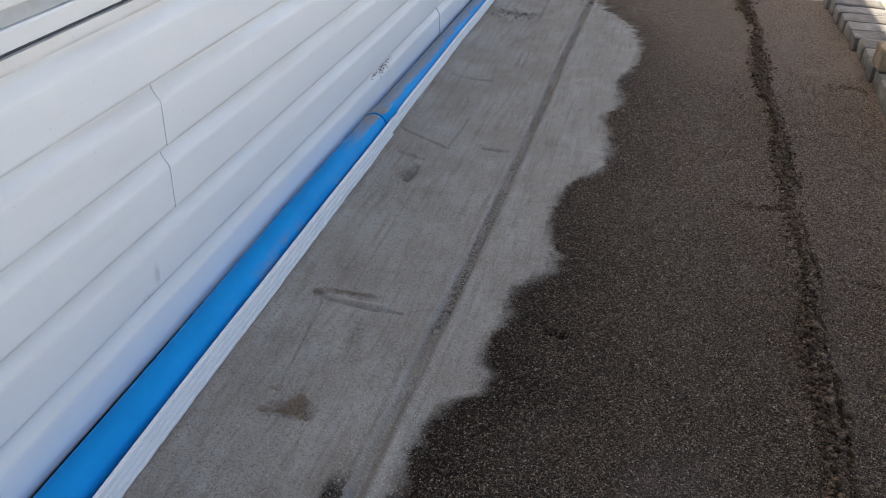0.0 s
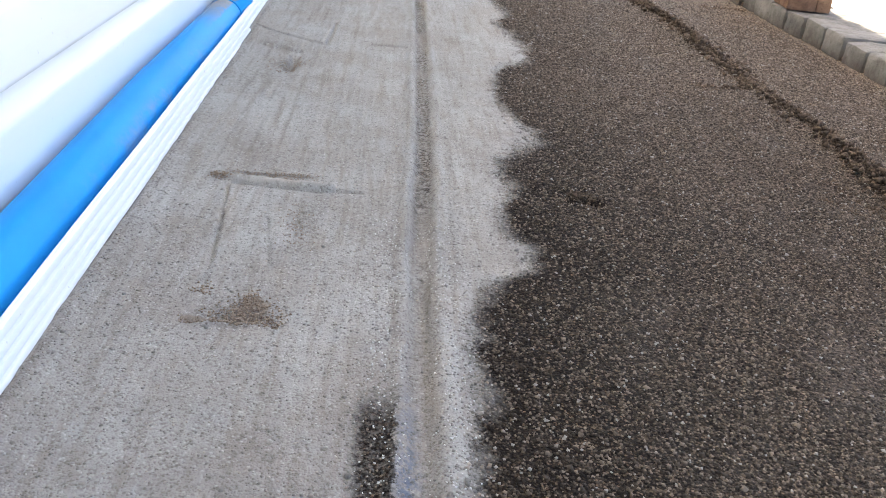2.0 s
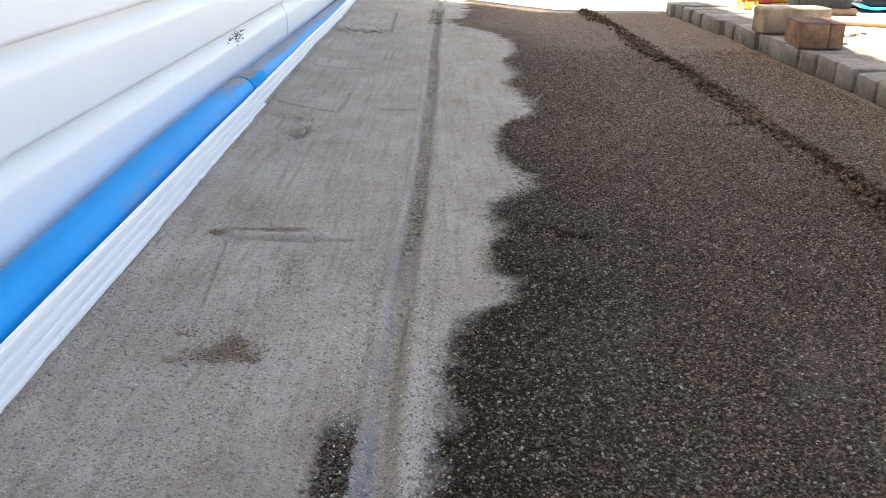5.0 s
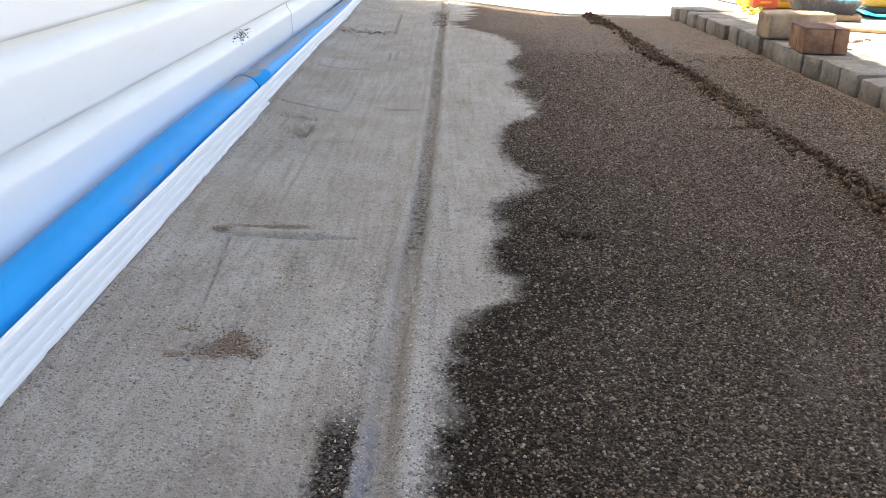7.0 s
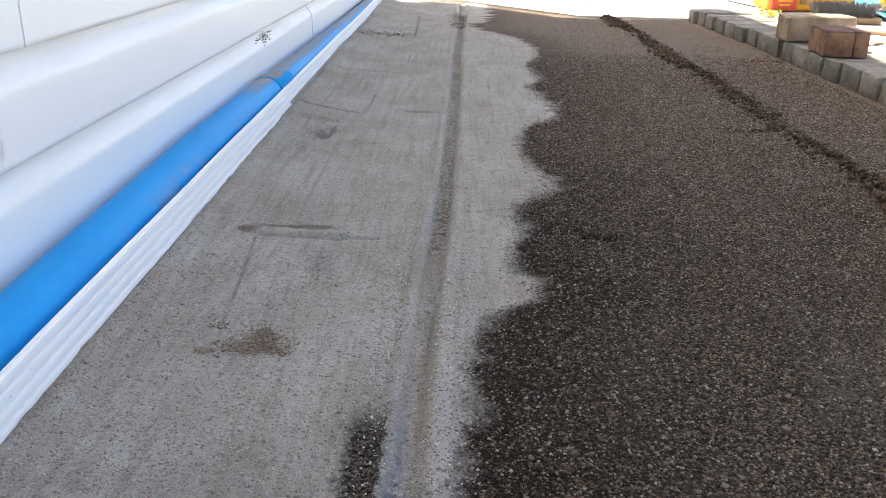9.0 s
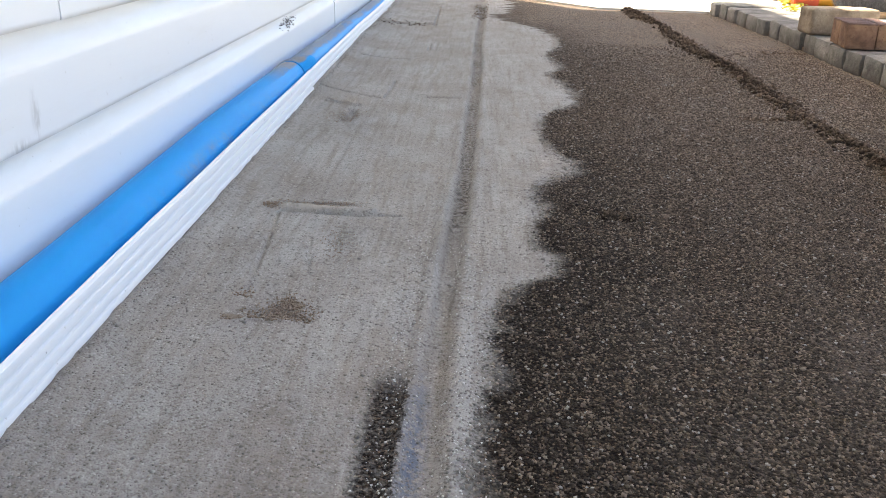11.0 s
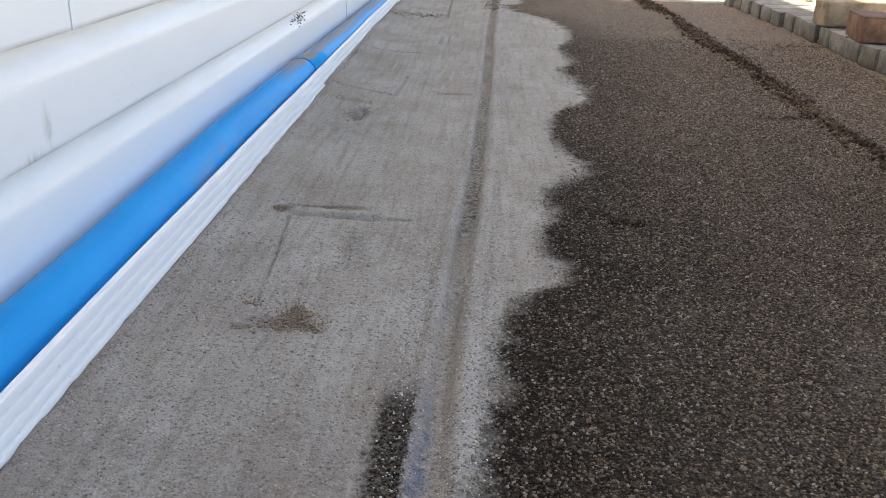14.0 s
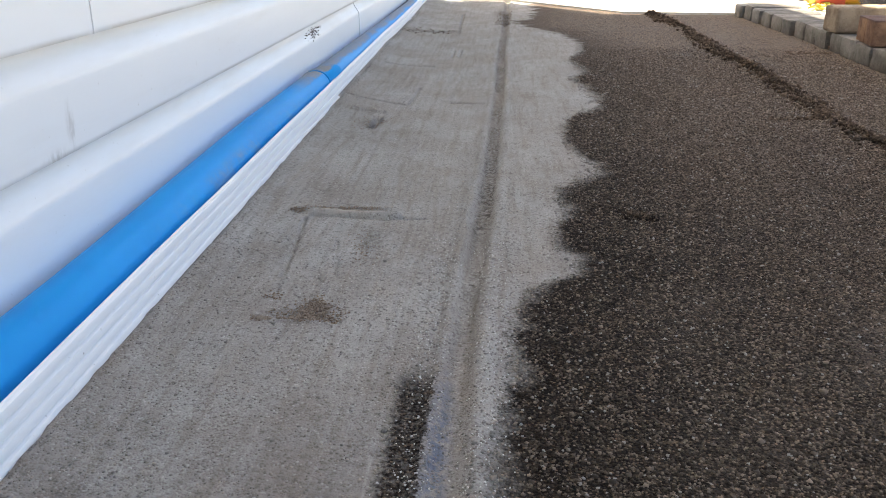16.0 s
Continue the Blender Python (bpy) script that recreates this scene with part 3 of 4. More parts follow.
for z, joint, courses in ((0.0423, (1.84,), 2), (0.2737, (0.012,), 2), (0.5051, (2.1,), 1)):
    cuts = [-3.0, *joint, 4.2]
    gap = 0.004 if z < 0.1 else 0.001
    for n, (a, b) in enumerate(zip(cuts, cuts[1:])):
        siding_panel(z, a + (gap if n else 0), b - (gap if n + 1 < len(cuts) - 1 else 0), courses, 0.0008 * (n % 2))
    if z > 0.1:
        siding_panel(z, joint[0] - 0.03, joint[0] + 0.03, courses, -0.0035)
outline = [(0.0, 0.6208)] + [(0.0125, 0.6208), (0.0133, 0.6238), (0.0118, 0.6395), (0.0, 0.6395)]
smooth(part("siding_panel", sweep([(-0.4562 + x, h) for x, h in outline], steps(-3.0, 4.2, 1)), VINYL, wall))
for k in range(8):
    siding_panel(0.80 + k * 2 * LAP * 0.9, -3.0, 4.2, 2 if k < 7 else 1)

sill = tagged(new("door_sill"), "white door sill with a grey metal track, set into the siding", "door sill", kind="structure")
part("nose", sweep([(-0.4604, 0.6455), (-0.4465, 0.6455), (-0.4455, 0.647), (-0.4455, 0.669), (-0.4475, 0.672), (-0.4604, 0.673)], steps(-2.4, 1.5, 1)), SOFFIT, sill)
# Dark strip added to draw the shadow gap below the sill.
part("gap_strip", sweep([(-0.4604, 0.6398), (-0.4512, 0.6398), (-0.4508, 0.6432), (-0.4604, 0.6452)], steps(-2.4, 1.5, 1)), GAP_SHADE, sill, "dark strip for the shadow gap")
part("track", sweep([(-0.4604, 0.6735), (-0.4505, 0.6735), (-0.4505, 0.694), (-0.4604, 0.694)], steps(-2.4, 1.5, 1)), TRACK, sill, "grey metal track")
part("frame", sweep([(-0.4604, 0.6945), (-0.448, 0.6945), (-0.4465, 0.697), (-0.4465, 0.798), (-0.4604, 0.798)], steps(-2.4, 1.5, 1)), SOFFIT, sill)


# ---- blue pipes and the ribbed strip at the foot of the wall ----
def tube(radii, y_list, centre, name, material, wobble=0.0):
    """A hollow pipe along y with a radius for each place; the last ring turns in to show its wall."""
    bm = bmesh.new()
    rings = []
    for r, y in zip(radii, y_list):
        cx, cz = centre(y)
        ring = []
        for k in range(40):
            a = 2 * math.pi * k / 40
            rr = r * (1 + wobble * math.sin(3 * a + 5 * y))
            ring.append(bm.verts.new((cx + rr * math.cos(a), y, cz + rr * math.sin(a))))
        rings.append(ring)
    for a, b in zip(rings, rings[1:]):
        for k in range(40):
            bm.faces.new((a[k], a[(k + 1) % 40], b[(k + 1) % 40], b[k]))
    bmesh.ops.recalc_face_normals(bm, faces=bm.faces)
    return smooth(part(name, bm, material), 35)


def pipe_line(y):
    rise = (-2.6, -0.15, 0.45, 1.0, 3.0, 4.2)
    return float(np.interp(y, rise, (-0.403, -0.403, -0.4055, -0.4055, -0.409, -0.41))), float(np.interp(y, rise, (0.034, 0.034, 0.0435, 0.042, 0.023, 0.02)))


ys = list(steps(-2.6, 0.955, 0.09)) + [0.96, 0.976, 0.983, 0.985, 0.985, 0.9]
rs = [0.0346] * (len(ys) - 6) + [0.0346, 0.0347, 0.0343, 0.0332, 0.0318, 0.0318]
near_pipe = tube(rs, ys, pipe_line, "drain_pipe", PIPE, 0.004)
tagged(near_pipe, "bright blue plastic drain pipe along the wall foot", "pipe", "pipes along the wall")
bell = ((0.93, 0.0305), (0.9938, 0.0305), (0.9942, 0.0352), (0.996, 0.0366), (1.0, 0.0372), (1.012, 0.037), (1.03, 0.0356), (1.05, 0.0338), (1.07, 0.0327))
ys = [y for y, r in bell] + list(steps(1.1, 4.15, 0.1)) + [4.15, 4.1]
rs = [r for y, r in bell] + [0.0326] * (len(ys) - 2 - len(bell)) + [0.031, 0.031]
far_pipe = tube(rs, ys, lambda y: (pipe_line(y)[0] - 0.0005, pipe_line(y)[1] - 0.001), "drain_pipe", PIPE_DUSTY)
tagged(far_pipe, "blue plastic drain pipe dusted with dry sand", "pipe", "pipes along the wall")

# torn lip of the bell, bent out over the strip
bm = bmesh.new()
cx, cz = pipe_line(1.0)
rows = []
for k in range(9):
    a = radians(24 + 62 * k / 8)
    out = 0.026 * math.sin(math.pi * (1 - k / 8) ** 1.6 * 0.75) ** 1.0 if k < 8 else 0.0
    ring = []
    for r, y in ((0.0372, 0.998), (0.0388 + out * 0.3, 1.012), (0.0378 + out * 0.75, 1.03 + out * 0.9), (0.0363 + out * 0.75, 1.0305 + out * 0.9), (0.0355, 1.012)):
        ring.append(bm.verts.new((cx + r * math.cos(a), y, cz + r * math.sin(a) - out * 0.1)))
    rows.append(ring)
for a, b in zip(rows, rows[1:]):
    for i in range(4):
        bm.faces.new((a[i], b[i], b[i + 1], a[i + 1]))
bmesh.ops.recalc_face_normals(bm, faces=bm.faces)
smooth(part("torn_lip", bm, PIPE, far_pipe, "torn flared lip"), 50)


def ribbed_strip(y0, y1, dx, dz, label):
    """A thin upright strip with four raised ribs, standing in the sand."""
    def lie(y):
        return float(strip_x(y)) + dx + 0.0012 * math.sin(3.1 * y) + 0.0006 * math.sin(9 * y), dz + 0.004 * min(max(y, 0), 1) + 0.0008 * math.sin(4.3 * y)

    def lean(points):
        return [(x + 0.0065 * (0.058 - z) / 0.058, z) for x, z in points]

    thing = tagged(new("ribbed_strip"), label, "strip", "strips along the pipe")
    ys = steps(y0, y1, 0.05)
    smooth(part("board", sweep(lean([(-0.004, -0.03), (0.0, -0.03), (0.0, 0.051), (-0.001, 0.0525), (-0.003, 0.0525), (-0.004, 0.051)]), ys, lie), STRIP, thing), 50)
    for k in range(5):
        z = 0.0513 - k * 0.0123
        rib = [(0.0002, z), (0.0028, z - 0.0008), (0.0034, z - 0.003), (0.003, z - 0.0076), (0.0002, z - 0.0096)]
        smooth(part("rib", sweep(lean(rib), ys, lie), STRIP, thing), 40)
    return thing


ribbed_strip(-2.6, 1.004, 0.0, 0.0, "white ribbed vinyl strip standing in the sand beside the pipe")
ribbed_strip(1.01, 3.68, -0.003, -0.004, "white ribbed vinyl strip with a broken end, bedded in sand")


# ---- paver kerb ----
def paver_mesh(sx, sy, sz, bevel, seed, name):
    rng = random.Random(seed)
    bm = box(-sx / 2, sx / 2, -sy / 2, sy / 2, 0, sz, bevel, 2)
    lean, slew = rng.uniform(-0.03, 0.03), rng.uniform(-0.04, 0.04)
    bmesh.ops.subdivide_edges(bm, edges=[e for e in bm.edges if e.calc_length() > 0.03], cuts=3, use_grid_fill=True)
    for v in bm.verts:
        v.co.x += v.co.z * lean + v.co.y * slew
        q = v.co * 38 + Vector((seed * 7.3, 0, 0))
        v.co += Vector((noise.noise(q), noise.noise(q + Vector((9, 0, 0))), noise.noise(q + Vector((0, 9, 0))))) * 0.0032
        v.co += Vector([rng.uniform(-1, 1) * 0.0007 for _ in range(3)])
    mesh = bpy.data.meshes.new(name)
    bm.to_mesh(mesh)
    bm.free()
    return mesh


kerb = tagged(part("kerb", box(1.062, 1.258, -1.6, 2.98, -0.02, 0.012), CLOD), "row of grey concrete pavers edging the sand bed", "kerb", kind="structure")
kerb_meshes = [paver_mesh(0.2, 0.113, 0.066, 0.0115, s, "paver") for s in range(7)]
for m in kerb_meshes:
    m.materials.append(KERB)
    m.shade_smooth()
    m.set_sharp_from_angle(angle=radians(50))
rng = random.Random(4)
y = 3.01
n = 0
while y > -1.5:
    ob = new("paver", kerb_meshes[n % 7])
    ob.parent = kerb
    ob.matrix_basis = pose(1.155 - 0.045 * max(0, y - 2.2) + rng.uniform(-0.004, 0.004), y, -0.009 + rng.uniform(-0.003, 0.003), rng.uniform(-1.5, 1.5), rng.uniform(-1.2, 1.2), rng.uniform(-1.6, 1.6) + (180 if n % 2 else 0))
    y -= 0.1205 + rng.uniform(-0.0015, 0.002)
    n += 1


# ---- loose stones on the kerb ----
def block(name, sx, sy, sz, bevel, material, place, label, grooves=()):
    bm = box(-sx / 2, sx / 2, -sy / 2, sy / 2, 0, sz, bevel, 3)
    bmesh.ops.subdivide_edges(bm, edges=[e for e in bm.edges if e.calc_length() > 0.03], cuts=11, use_grid_fill=True)
    for v in bm.verts:
        for axis, at in grooves:
            d = abs(v.co[axis] - at)
            if d < 0.006:
                other = 1 - axis
                v.co[other] *= 1 - 0.03 * (1 - d / 0.006)
        q = v.co * 45
        v.co += Vector((noise.noise(q), noise.noise(q + Vector((9, 0, 0))), noise.noise(q + Vector((0, 9, 0))))) * 0.0016
        v.co.z = max(v.co.z, 0.0)
    ob = smooth(part(name, bm, material), 45)
    ob.matrix_basis = place
    return tagged(ob, label, "paving stone", "loose stones on the kerb")


block("paving_stone", 0.215, 0.11, 0.082, 0.012, TAN, pose(1.16, 1.985, 0.0565, 0, 0, 2), "tan tumbled paving stone lying on the kerb")
bm = bmesh.new()
for x0, x1 in ((-0.061, 0.0195), (0.0205, 0.061)):
    for y0, y1 in ((-0.0825, 0.0), (0.001, 0.0825)):
        box(x0, x1, y0, y1, 0.0, 0.072, 0.0045, 2, bm)
for v in bm.verts:
    q = v.co * 60
    v.co += Vector((noise.noise(q), noise.noise(q + Vector((9, 0, 0))), 0)) * 0.0012
brown = smooth(part("paving_stone", bm, BROWN), 45)
brown.matrix_basis = pose(1.12, 1.7, 0.0575, 0, 0, -6)
tagged(brown, "brown clay paver with false joints resting on the kerb", "paving stone", "loose stones on the kerb")



# ---- loose sand: clods along the ridge, and single grains ----
def scatter(name, places, sizes, seed, material, rough=0.35, flat=0.7):
    """Small irregular lumps, one mesh."""
    rng = np.random.default_rng(seed)
    base = np.array([(1, 0, 0), (-1, 0, 0), (0, 1, 0), (0, -1, 0), (0, 0, 1), (0, 0, -1)], float)
    tri = np.array([(0, 2, 4), (2, 1, 4), (1, 3, 4), (3, 0, 4), (2, 0, 5), (1, 2, 5), (3, 1, 5), (0, 3, 5)])
    count = len(places)
    q = rng.normal(size=(count, 4))
    q /= np.linalg.norm(q, axis=1)[:, None]
    w, a, b, c = q.T
    rot = np.stack([1 - 2 * (b * b + c * c), 2 * (a * b - c * w), 2 * (a * c + b * w), 2 * (a * b + c * w), 1 - 2 * (a * a + c * c), 2 * (b * c - a * w), 2 * (a * c - b * w), 2 * (b * c + a * w), 1 - 2 * (a * a + b * b)], -1).reshape(-1, 3, 3)
    pts = base[None] * rng.uniform(1 - rough, 1 + rough, (count, 6, 1))
    pts = np.einsum("nij,nkj->nki", rot, pts) * sizes[:, None, None]
    pts[:, :, 2] *= flat
    pts += places[:, None]
    faces = (tri[None] + 6 * np.arange(count)[:, None, None]).reshape(-1, 3)
    mesh = bpy.data.meshes.new(name)
    mesh.vertices.add(count * 6)
    mesh.vertices.foreach_set("co", pts.ravel().astype(np.float32))
    mesh.loops.add(faces.size)
    mesh.loops.foreach_set("vertex_index", faces.ravel().astype(np.int32))
    mesh.polygons.add(len(faces))
    mesh.polygons.foreach_set("loop_start", (np.arange(len(faces)) * 3).astype(np.int32))
    mesh.update(calc_edges=True)
    mesh.materials.append(material)
    return new(name, mesh)


def on_bed(x, y, lift):
    return np.stack([x, y, bed_surface(x, y) + lift], -1)


rng = np.random.default_rng(11)
# grains over the near bed, more on the damp side and along the groove
gx, gy = rng.uniform(-0.345, 1.03, 300000), -0.55 + 2.6 * rng.uniform(0, 1, 300000) ** 1.35
side = gx - np.interp(gy, EDGE_Y, EDGE_X) + rng.normal(0, 0.012, gx.size)
groove_d = np.abs(gx - np.interp(gy, GROOVE_Y, GROOVE_X))
pits = np.minimum(np.hypot(gx - 0.2, gy - 0.22), np.hypot(gx - 0.226, gy - 0.219)) > 0.011
keep = pits & (rng.uniform(0, 1, gx.size) < np.interp(gy, (1.3, 2.05), (1.0, 0.0)) * np.where(side > 0, 0.88, (0.15 + 0.3 * np.exp(-((groove_d - 0.03) / 0.02) ** 2)) * np.interp(gy, (0.1, 0.7), (1.0, 0.0))))
gx, gy, side = gx[keep], gy[keep], side[keep]
size = rng.uniform(0.0009, 0.0022, gx.size) * (1 + (rng.uniform(0, 1, gx.size) > 0.985) * 0.8) * np.where(side > 0, np.interp(gy, (0.0, 2.0), (1.0, 1.5)), 0.75)
tagged(scatter("sand_grains", on_bed(gx, gy, size * 0.15), size, 12, GRAIN), "loose coarse sand grains scattered on the bed", "sand", kind="stuff")

cy = rng.uniform(-0.5, 3.1, 9500)
cx = np.interp(cy, RIDGE_Y, RIDGE_X) + 0.005 * np.sin(13 * cy) + rng.normal(-0.008, 0.0165, cy.size) * (0.8 + 0.35 * np.sin(7 * cy))
line_x = np.interp(cy, RIDGE_Y, RIDGE_X) + 0.005 * np.sin(13 * cy) + 0.003 * np.sin(41 * cy) + 0.012
open_crack = (np.abs(cx - line_x) < 0.005) & (rng.uniform(0, 1, cy.size) < 0.8)
cx, cy = cx[~open_crack], cy[~open_crack]
size = rng.gamma(1.8, 0.00145, cy.size).clip(0.0008, 0.0085)
heap = rng.uniform(0, 1, cy.size) * (0.009 + 0.005 * np.sin(5 * cy)) * np.exp(-((cx + 0.008 - np.interp(cy, RIDGE_Y, RIDGE_X)) / 0.018) ** 2)
places = [on_bed(cx, cy, size * 0.3 + heap)]
sizes = [size]
for x0, y0, x1, y1, wide, count, big in (
    (0.59, 0.9, 0.69, 0.905, 0.009, 170, 0.0034),
    (0.19, 0.238, 0.235, 0.236, 0.005, 45, 0.0026),
    (0.625, 0.38, 0.655, 0.2, 0.006, 130, 0.002),
    (0.58, 0.3, 0.62, 0.24, 0.006, 60, 0.0016),
    (-0.35, 2.3, -0.2, 2.4, 0.045, 80, 0.0026),
    (0.0, 2.6, 0.03, 3.1, 0.02, 120, 0.003),
    (0.9, 1.9, 1.05, 1.9, 0.02, 60, 0.003),
    (1.04, 0.6, 1.04, 2.9, 0.01, 150, 0.0018),
):
    t = rng.uniform(0, 1, count)
    x = x0 + t * (x1 - x0) + rng.normal(0, wide, count)
    y = y0 + t * (y1 - y0) + rng.normal(0, wide, count)
    s = rng.uniform(0.5, 1.5, count) * big
    places.append(on_bed(x, y, s * 0.3))
    sizes.append(s)
# larger lumps here and there along the furrow
y = rng.uniform(-0.3, 3.05, 420)
y = y[np.sin(9 * y) + rng.normal(0, 0.7, y.size) > 0.0]
x = np.interp(y, RIDGE_Y, RIDGE_X) + rng.normal(-0.014, 0.014, y.size)
s = rng.uniform(0.0035, 0.0075, y.size)
places.append(on_bed(x, y, s * 0.5))
sizes.append(s)
# small crumbs strewn over the damp side
x, y = rng.uniform(0.12, 1.02, 2600), rng.uniform(0.2, 2.95, 2600)
keep = x > np.interp(y, EDGE_Y, EDGE_X) + 0.02
x, y = x[keep], y[keep]
s = rng.gamma(2.0, 0.0006, x.size).clip(0.0006, 0.0036)
places.append(on_bed(x, y, s * 0.2))
sizes.append(s)
tagged(scatter("sand_clods", np.concatenate(places), np.concatenate(sizes), 13, CLOD, 0.55, 0.85), "damp sand clods heaped along a furrow", "sand", kind="stuff")

# dry crumbs pushed up round the marks in the dry part
places, sizes = [], []
for x0, y0, x1, y1, wide, count, big in (
    (-0.24, -0.142, -0.152, -0.144, 0.0028, 330, 0.0012),
    (-0.214, -0.128, -0.152, -0.128, 0.007, 420, 0.0012),
    (-0.196, -0.108, -0.168, -0.105, 0.008, 260, 0.0012),
    (-0.188, -0.092, -0.178, -0.088, 0.006, 90, 0.0011),
    (-0.262, 0.232, -0.15, 0.237, 0.007, 300, 0.0011),
    (-0.28, 0.215, -0.262, 0.22, 0.006, 70, 0.0016),
    (-0.165, 0.13, -0.15, 0.02, 0.012, 160, 0.0009),
    (-0.232, -0.075, -0.228, -0.085, 0.006, 40, 0.0014),
    (-0.26, 0.76, -0.24, 0.84, 0.02, 120, 0.0013),
):
    t = rng.uniform(0, 1, count)
    x = x0 + t * (x1 - x0) + rng.normal(0, wide, count)
    y = y0 + t * (y1 - y0) + rng.normal(0, wide, count)
    s = rng.uniform(0.5, 1.5, count) * big
    places.append(on_bed(x, y, s * 0.3))
    sizes.append(s)
tagged(scatter("dry_crumbs", np.concatenate(places), np.concatenate(sizes), 17, CRUMB), "brown sand crumbs round scraped marks", "sand", kind="stuff")

# pale grit spilled along the near end of the groove
t = rng.uniform(0, 1, 800)
xx = np.where(t > 0.5, -0.046, 0.012) + rng.normal(0, 0.011, t.size)
yy = rng.uniform(-0.5, 0.12, t.size)
s = rng.uniform(0.0005, 0.0014, t.size)
tagged(scatter("pale_grit", on_bed(xx, yy, s * 0.3), s, 16, GRIT), "pale stone grit spilled along the groove", "grit", kind="stuff")

# crumbs of sand against the strip
yy = rng.uniform(-0.55, 3.0, 1000)
xx = strip_x(yy) + 0.013 + np.abs(rng.normal(0, 0.006, yy.size))
s = rng.uniform(0.0007, 0.0016, yy.size)
tagged(scatter("sand_crumbs", on_bed(xx, yy, s * 0.2), s, 14, GRAIN), "sand crumbs along the foot of the strip", "sand", kind="stuff")

# mud flecks on the siding, with a few white ones among them
yy = np.concatenate([rng.normal(1.19, 0.042, 70), rng.uniform(-0.4, 2.2, 16)])
zz = np.concatenate([rng.normal(0.138, 0.006, 70), rng.uniform(0.07, 0.36, 16)])
s = np.concatenate([rng.gamma(2.0, 0.0008, 70).clip(0.0006, 0.0035), rng.uniform(0.0006, 0.0014, 16)])
zz = np.where((zz > 0.119) & (zz < 0.16) & (np.arange(zz.size) >= 70), 0.1, zz)
bevel_x = -0.4562 + np.where(zz > 0.121, 0.0115 - 0.26 * (zz - 0.121), 0.0125)
tagged(scatter("mud_flecks", np.stack([bevel_x, yy, zz], -1), s, 15, MUD), "dried mud flecks splashed on the white siding", "mud", kind="stuff")
yy, zz = rng.normal(1.2, 0.035, 16), rng.normal(0.13, 0.005, 16)
tagged(scatter("white_flecks", np.stack([-0.4562 + np.where(zz > 0.121, 0.0125 - 0.5 * (zz - 0.121), 0.0135), yy, zz], -1), rng.uniform(0.001, 0.004, 16), 19, GRIT, 0.3, 1.0), "pale dried droppings on the white siding", "droppings", kind="stuff")


# ---- things in the sun behind the kerb ----
YELLOW = plain_material("yellow_plastic", (0.5, 0.2, 0.006), (0.58, 0.27, 0.01), 12, 0.5)
ORANGE = plain_material("orange_red_print", (0.38, 0.035, 0.008), (0.46, 0.06, 0.01), 12, 0.55)
BLACK = plain_material("black_rubber", (0.02, 0.02, 0.02), (0.04, 0.04, 0.04), 40, 0.6)
BRISTLE = plain_material("grey_bristle", (0.02, 0.02, 0.024), (0.12, 0.12, 0.135), 300, 0.6)
WOOD = plain_material("weathered_wood", (0.28, 0.17, 0.09), (0.4, 0.26, 0.15), 1.0, 0.8, 0.3, stretch=(8, 90, 90))
TARP = plain_material("blue_tarpaulin", (0.0, 0.3, 0.5), (0.0, 0.38, 0.58), 9, 0.45)
LEAF = plain_material("yellow_leaf", (0.5, 0.4, 0.03), (0.42, 0.42, 0.06), 60, 0.7)


def lay(ob, m):
    ob.matrix_basis = m
    return ob


def sack():
    """A filled plastic sack lying on its side, printed yellow and orange."""
    thing = tagged(new("sand_bag"), "yellow and orange printed plastic sack lying in the sun", "bag")
    bm = box(-0.21, 0.21, -0.1, 0.1, 0.0, 0.15, 0.035, 4)
    bmesh.ops.subdivide_edges(bm, edges=[e for e in bm.edges if e.calc_length() > 0.05], cuts=6, use_grid_fill=True)
    for v in bm.verts:
        q = v.co * 9
        v.co += Vector((noise.noise(q), noise.noise(q + Vector((5, 0, 0))), noise.noise(q + Vector((0, 5, 0))))) * 0.009
        v.co.z = max(0.0, v.co.z)
    body = smooth(part("sack", bm, YELLOW, thing), 60)
    panel = box(-0.205, -0.088, -0.114, -0.07, 0.003, 0.074, 0.004, 2)
    smooth(part("print_panel", panel, ORANGE, body, "orange red printed panel"))
    for x0, x1, z in ((-0.18, -0.11, 0.046), (-0.17, -0.12, 0.028), (-0.185, 0.02, 0.085), (-0.15, 0.05, 0.108)):
        bar = box(x0, x1, -0.1175, -0.111, z, z + 0.008)
        part("print_bar", bar, BLACK if z > 0.07 else YELLOW, body)
    font = bpy.data.curves.new("weight_mark", "FONT")
    font.body, font.size, font.extrude = "60", 0.038, 0.0008
    font.materials.append(BLACK)
    mark = new("weight_mark", font)
    mark.parent = body
    mark.matrix_basis = pose(-0.078, -0.1135, 0.035, 90, 0, 0)
    return thing


lay(sack(), pose(1.625, 3.36, 0.03, 0, 0, 6))


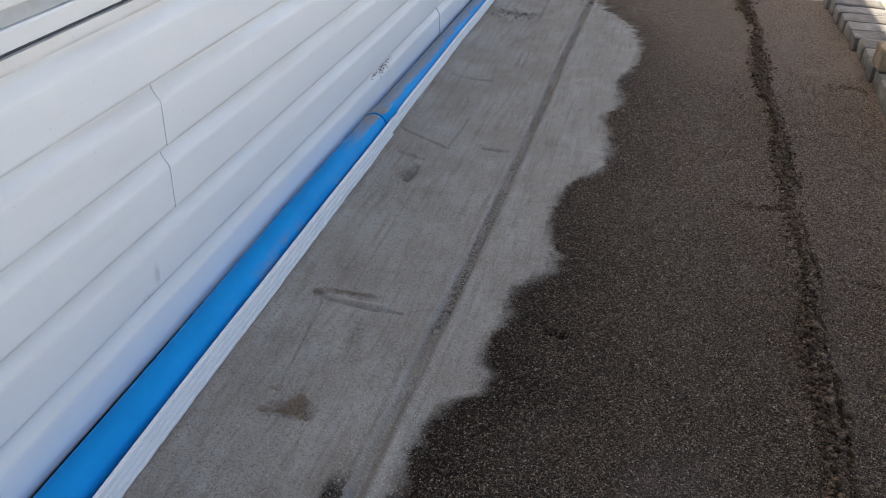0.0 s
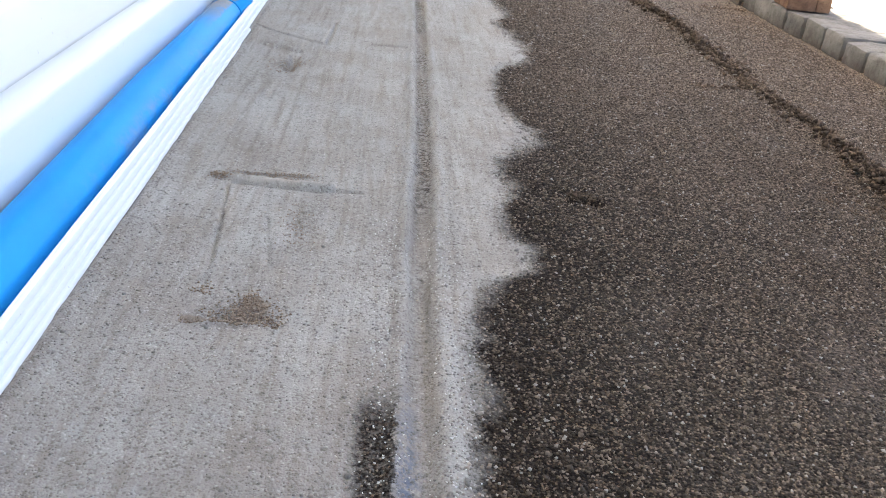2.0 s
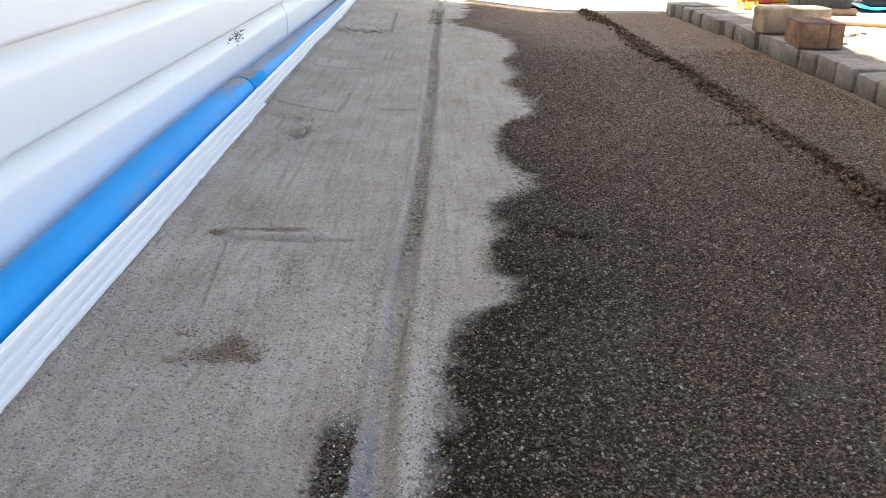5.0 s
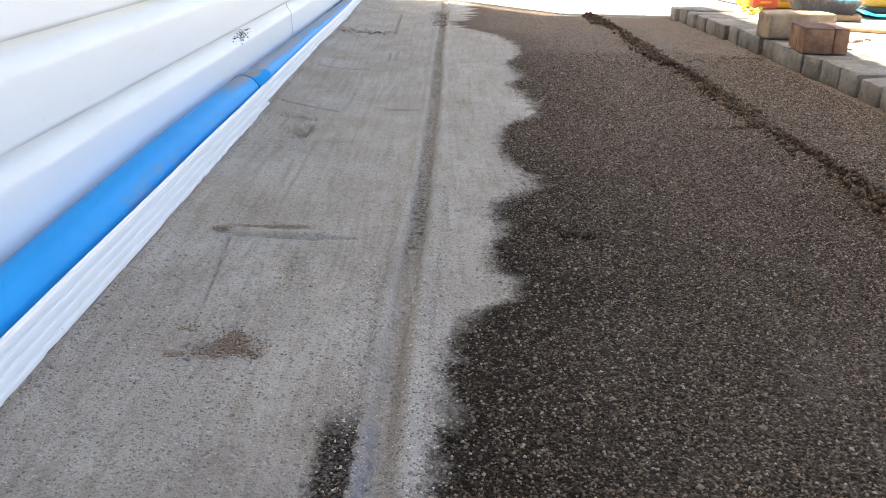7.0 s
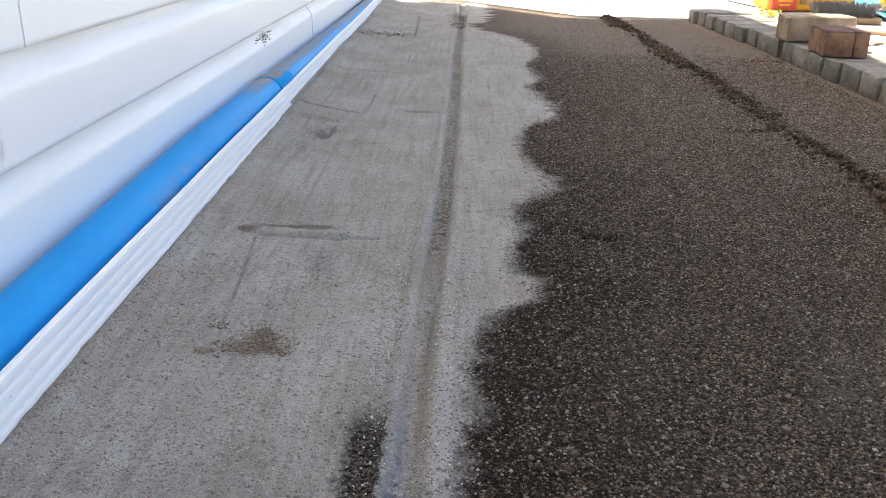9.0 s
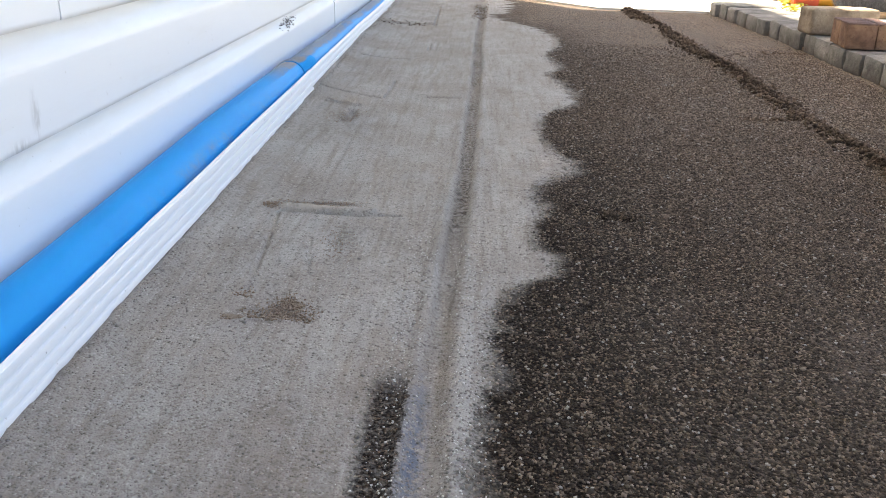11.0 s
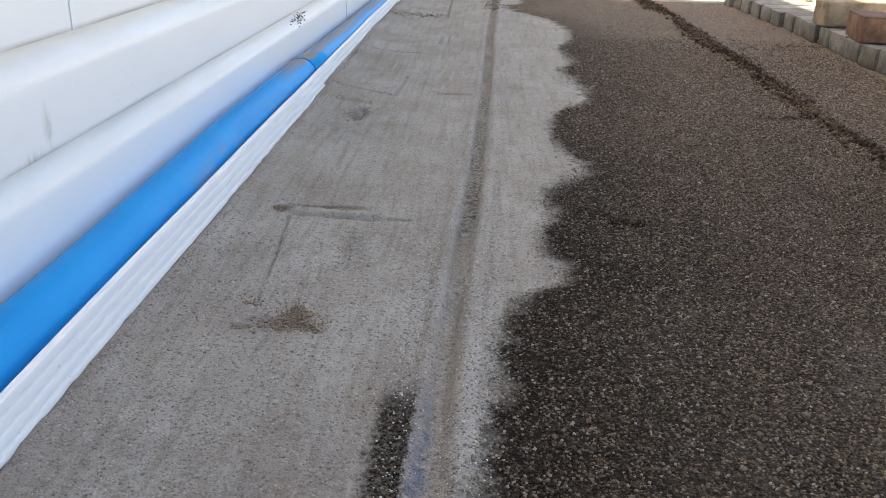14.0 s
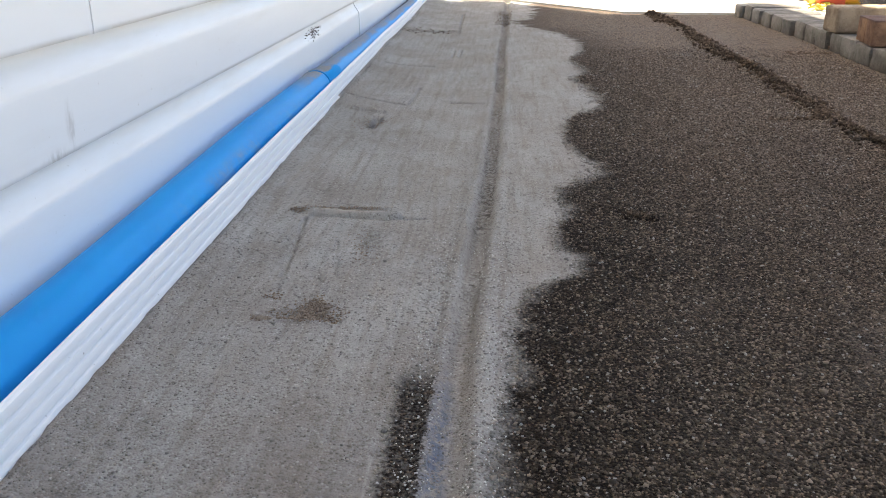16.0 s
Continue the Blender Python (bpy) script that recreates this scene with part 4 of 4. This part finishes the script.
def broom_head():
    thing = tagged(new("push_broom"), "push broom head lying bristles up, wooden block, grey bristles", "broom")
    smooth(part("block", box(-0.12, 0.14, -0.028, 0.028, 0.0, 0.028, 0.01, 3), WOOD, thing, "worn wooden block"))
    rng = random.Random(8)
    bm = bmesh.new()
    for i in range(900):
        x, y = rng.uniform(-0.115, 0.1), rng.uniform(-0.024, 0.024)
        tip = Vector((x + 0.25 * x + rng.gauss(0.012, 0.02), y * 2.0 + rng.gauss(0, 0.014), 0.026 + rng.uniform(0.042, 0.064)))
        foot = Vector((x, y, 0.024))
        side = Vector((0.0011, 0, 0))
        deep = Vector((0, 0.0011, 0))
        a = [bm.verts.new(foot + s) for s in (side, deep, -side, -deep)]
        b = [bm.verts.new(tip + s * 0.7) for s in (side, deep, -side, -deep)]
        for k in range(4):
            bm.faces.new((a[k], a[(k + 1) % 4], b[(k + 1) % 4], b[k]))
        bm.faces.new(b)
    part("bristles", bm, BRISTLE, thing, "splayed grey bristles")
    return thing


lay(broom_head(), pose(1.59, 2.8, 0.03, 0, 0, -8))


def rod(name, a, b, radius, material, label, category):
    a, b = Vector(a), Vector(b)
    bm = bmesh.new()
    bmesh.ops.create_cone(bm, cap_ends=True, segments=14, radius1=radius, radius2=radius * 0.92, depth=(b - a).length)
    bmesh.ops.subdivide_edges(bm, edges=[e for e in bm.edges if e.calc_length() > 0.1], cuts=6)
    for v in bm.verts:
        v.co.x += 0.0015 * math.sin(9 * v.co.z)
    ob = smooth(part(name, bm, material))
    ob.matrix_basis = Matrix.Translation((a + b) / 2) @ (b - a).to_track_quat("Z", "Y").to_matrix().to_4x4()
    return tagged(ob, label, category)


rod("wooden_handle", (1.36, 2.52, 0.0385), (2.3, 2.0, 0.0385), 0.0085, WOOD, "thin wooden tool handle lying on the sunlit concrete", "handle")
rod("stick", (1.385, 3.75, 0.034), (1.425, 3.44, 0.034), 0.004, BLACK, "thin dark stick lying on the sunlit concrete", "stick")

# blue tarpaulin, rumpled
tx, ty = np.linspace(1.78, 3.2, 70), np.linspace(2.86, 4.3, 70)


def rumple(x, y):
    fold = 0.012 + 0.01 * np.sin(17 * x + 5 * y) * np.sin(9 * y) + 0.008 * np.sin(31 * x - 14 * y)
    return 0.0325 + np.maximum(fold, 0.0)


tarp = sheet("tarpaulin", tx, ty, rumple, TARP)
solid = tarp.modifiers.new("thickness", "SOLIDIFY")
solid.thickness, solid.offset = 0.002, 1.0
tagged(tarp, "rumpled bright blue tarpaulin spread on the concrete", "tarpaulin")


def tool_case():
    thing = tagged(new("tape_reel"), "yellow and black plastic tape reel on the tarpaulin", "tool")
    shell = smooth(part("shell", box(-0.1, 0.1, -0.045, 0.045, 0.02, 0.15, 0.035, 4), YELLOW, thing))
    smooth(part("base", box(-0.105, 0.105, -0.05, 0.05, 0.0, 0.03, 0.012, 3), BLACK, thing, "black rubber base"))
    smooth(part("slot", box(-0.05, 0.03, -0.0485, -0.03, 0.06, 0.085, 0.006, 3), BLACK, shell, "black slot"))
    smooth(part("grip", box(-0.06, 0.06, -0.03, 0.03, 0.14, 0.17, 0.012, 3), BLACK, shell, "black grip"))
    return thing


lay(tool_case(), pose(1.915, 2.99, 0.046, 0, 0, -10))


def leaf(seed):
    rng = random.Random(seed)
    bm = bmesh.new()
    rows = []
    for i in range(6):
        u = i / 5
        w = 0.016 * math.sin(math.pi * min(0.97, max(0.04, u)) ** 0.8)
        lift = 0.008 * math.sin(math.pi * u) + 0.006 * u * u
        rows.append([bm.verts.new((s * w, 0.06 * (u - 0.5), lift + 0.004 * abs(s) + 0.001)) for s in (-1, -0.4, 0.4, 1)])
    for a, b in zip(rows, rows[1:]):
        for k in range(3):
            bm.faces.new((a[k], a[k + 1], b[k + 1], b[k]))
    low = bmesh.ops.extrude_face_region(bm, geom=bm.faces[:])
    for v in [g for g in low["geom"] if isinstance(g, bmesh.types.BMVert)]:
        v.co.z -= 0.0008
    return tagged(smooth(part("leaf", bm, LEAF)), "curled yellow leaf lying on the concrete", "leaf", "fallen leaves")


rng = random.Random(21)
first = leaf(1)
first.matrix_basis = pose(1.335, 2.98, 0.0305, 0, 0, 40)
for _ in range(16):
    t = rng.random()
    copy_thing(first, pose(1.31 + 0.17 * t + rng.gauss(0, 0.03), 2.93 + 0.42 * t + rng.gauss(0, 0.06), 0.0305, rng.uniform(-8, 8), rng.uniform(-12, 12), rng.uniform(0, 360)))
bits = np.random.default_rng(30)
u = bits.uniform(0, 1, 120)
heap = np.stack([1.385 + 0.12 * u + bits.normal(0, 0.008, 120), 2.09 + 0.1 * u + bits.normal(0, 0.012, 120), np.full(120, 0.0315)], -1)
tagged(scatter("dry_moss", heap, bits.uniform(0.001, 0.004, 120), 31, CLOD), "dry brown moss and crumbs on the concrete", "moss", kind="stuff")
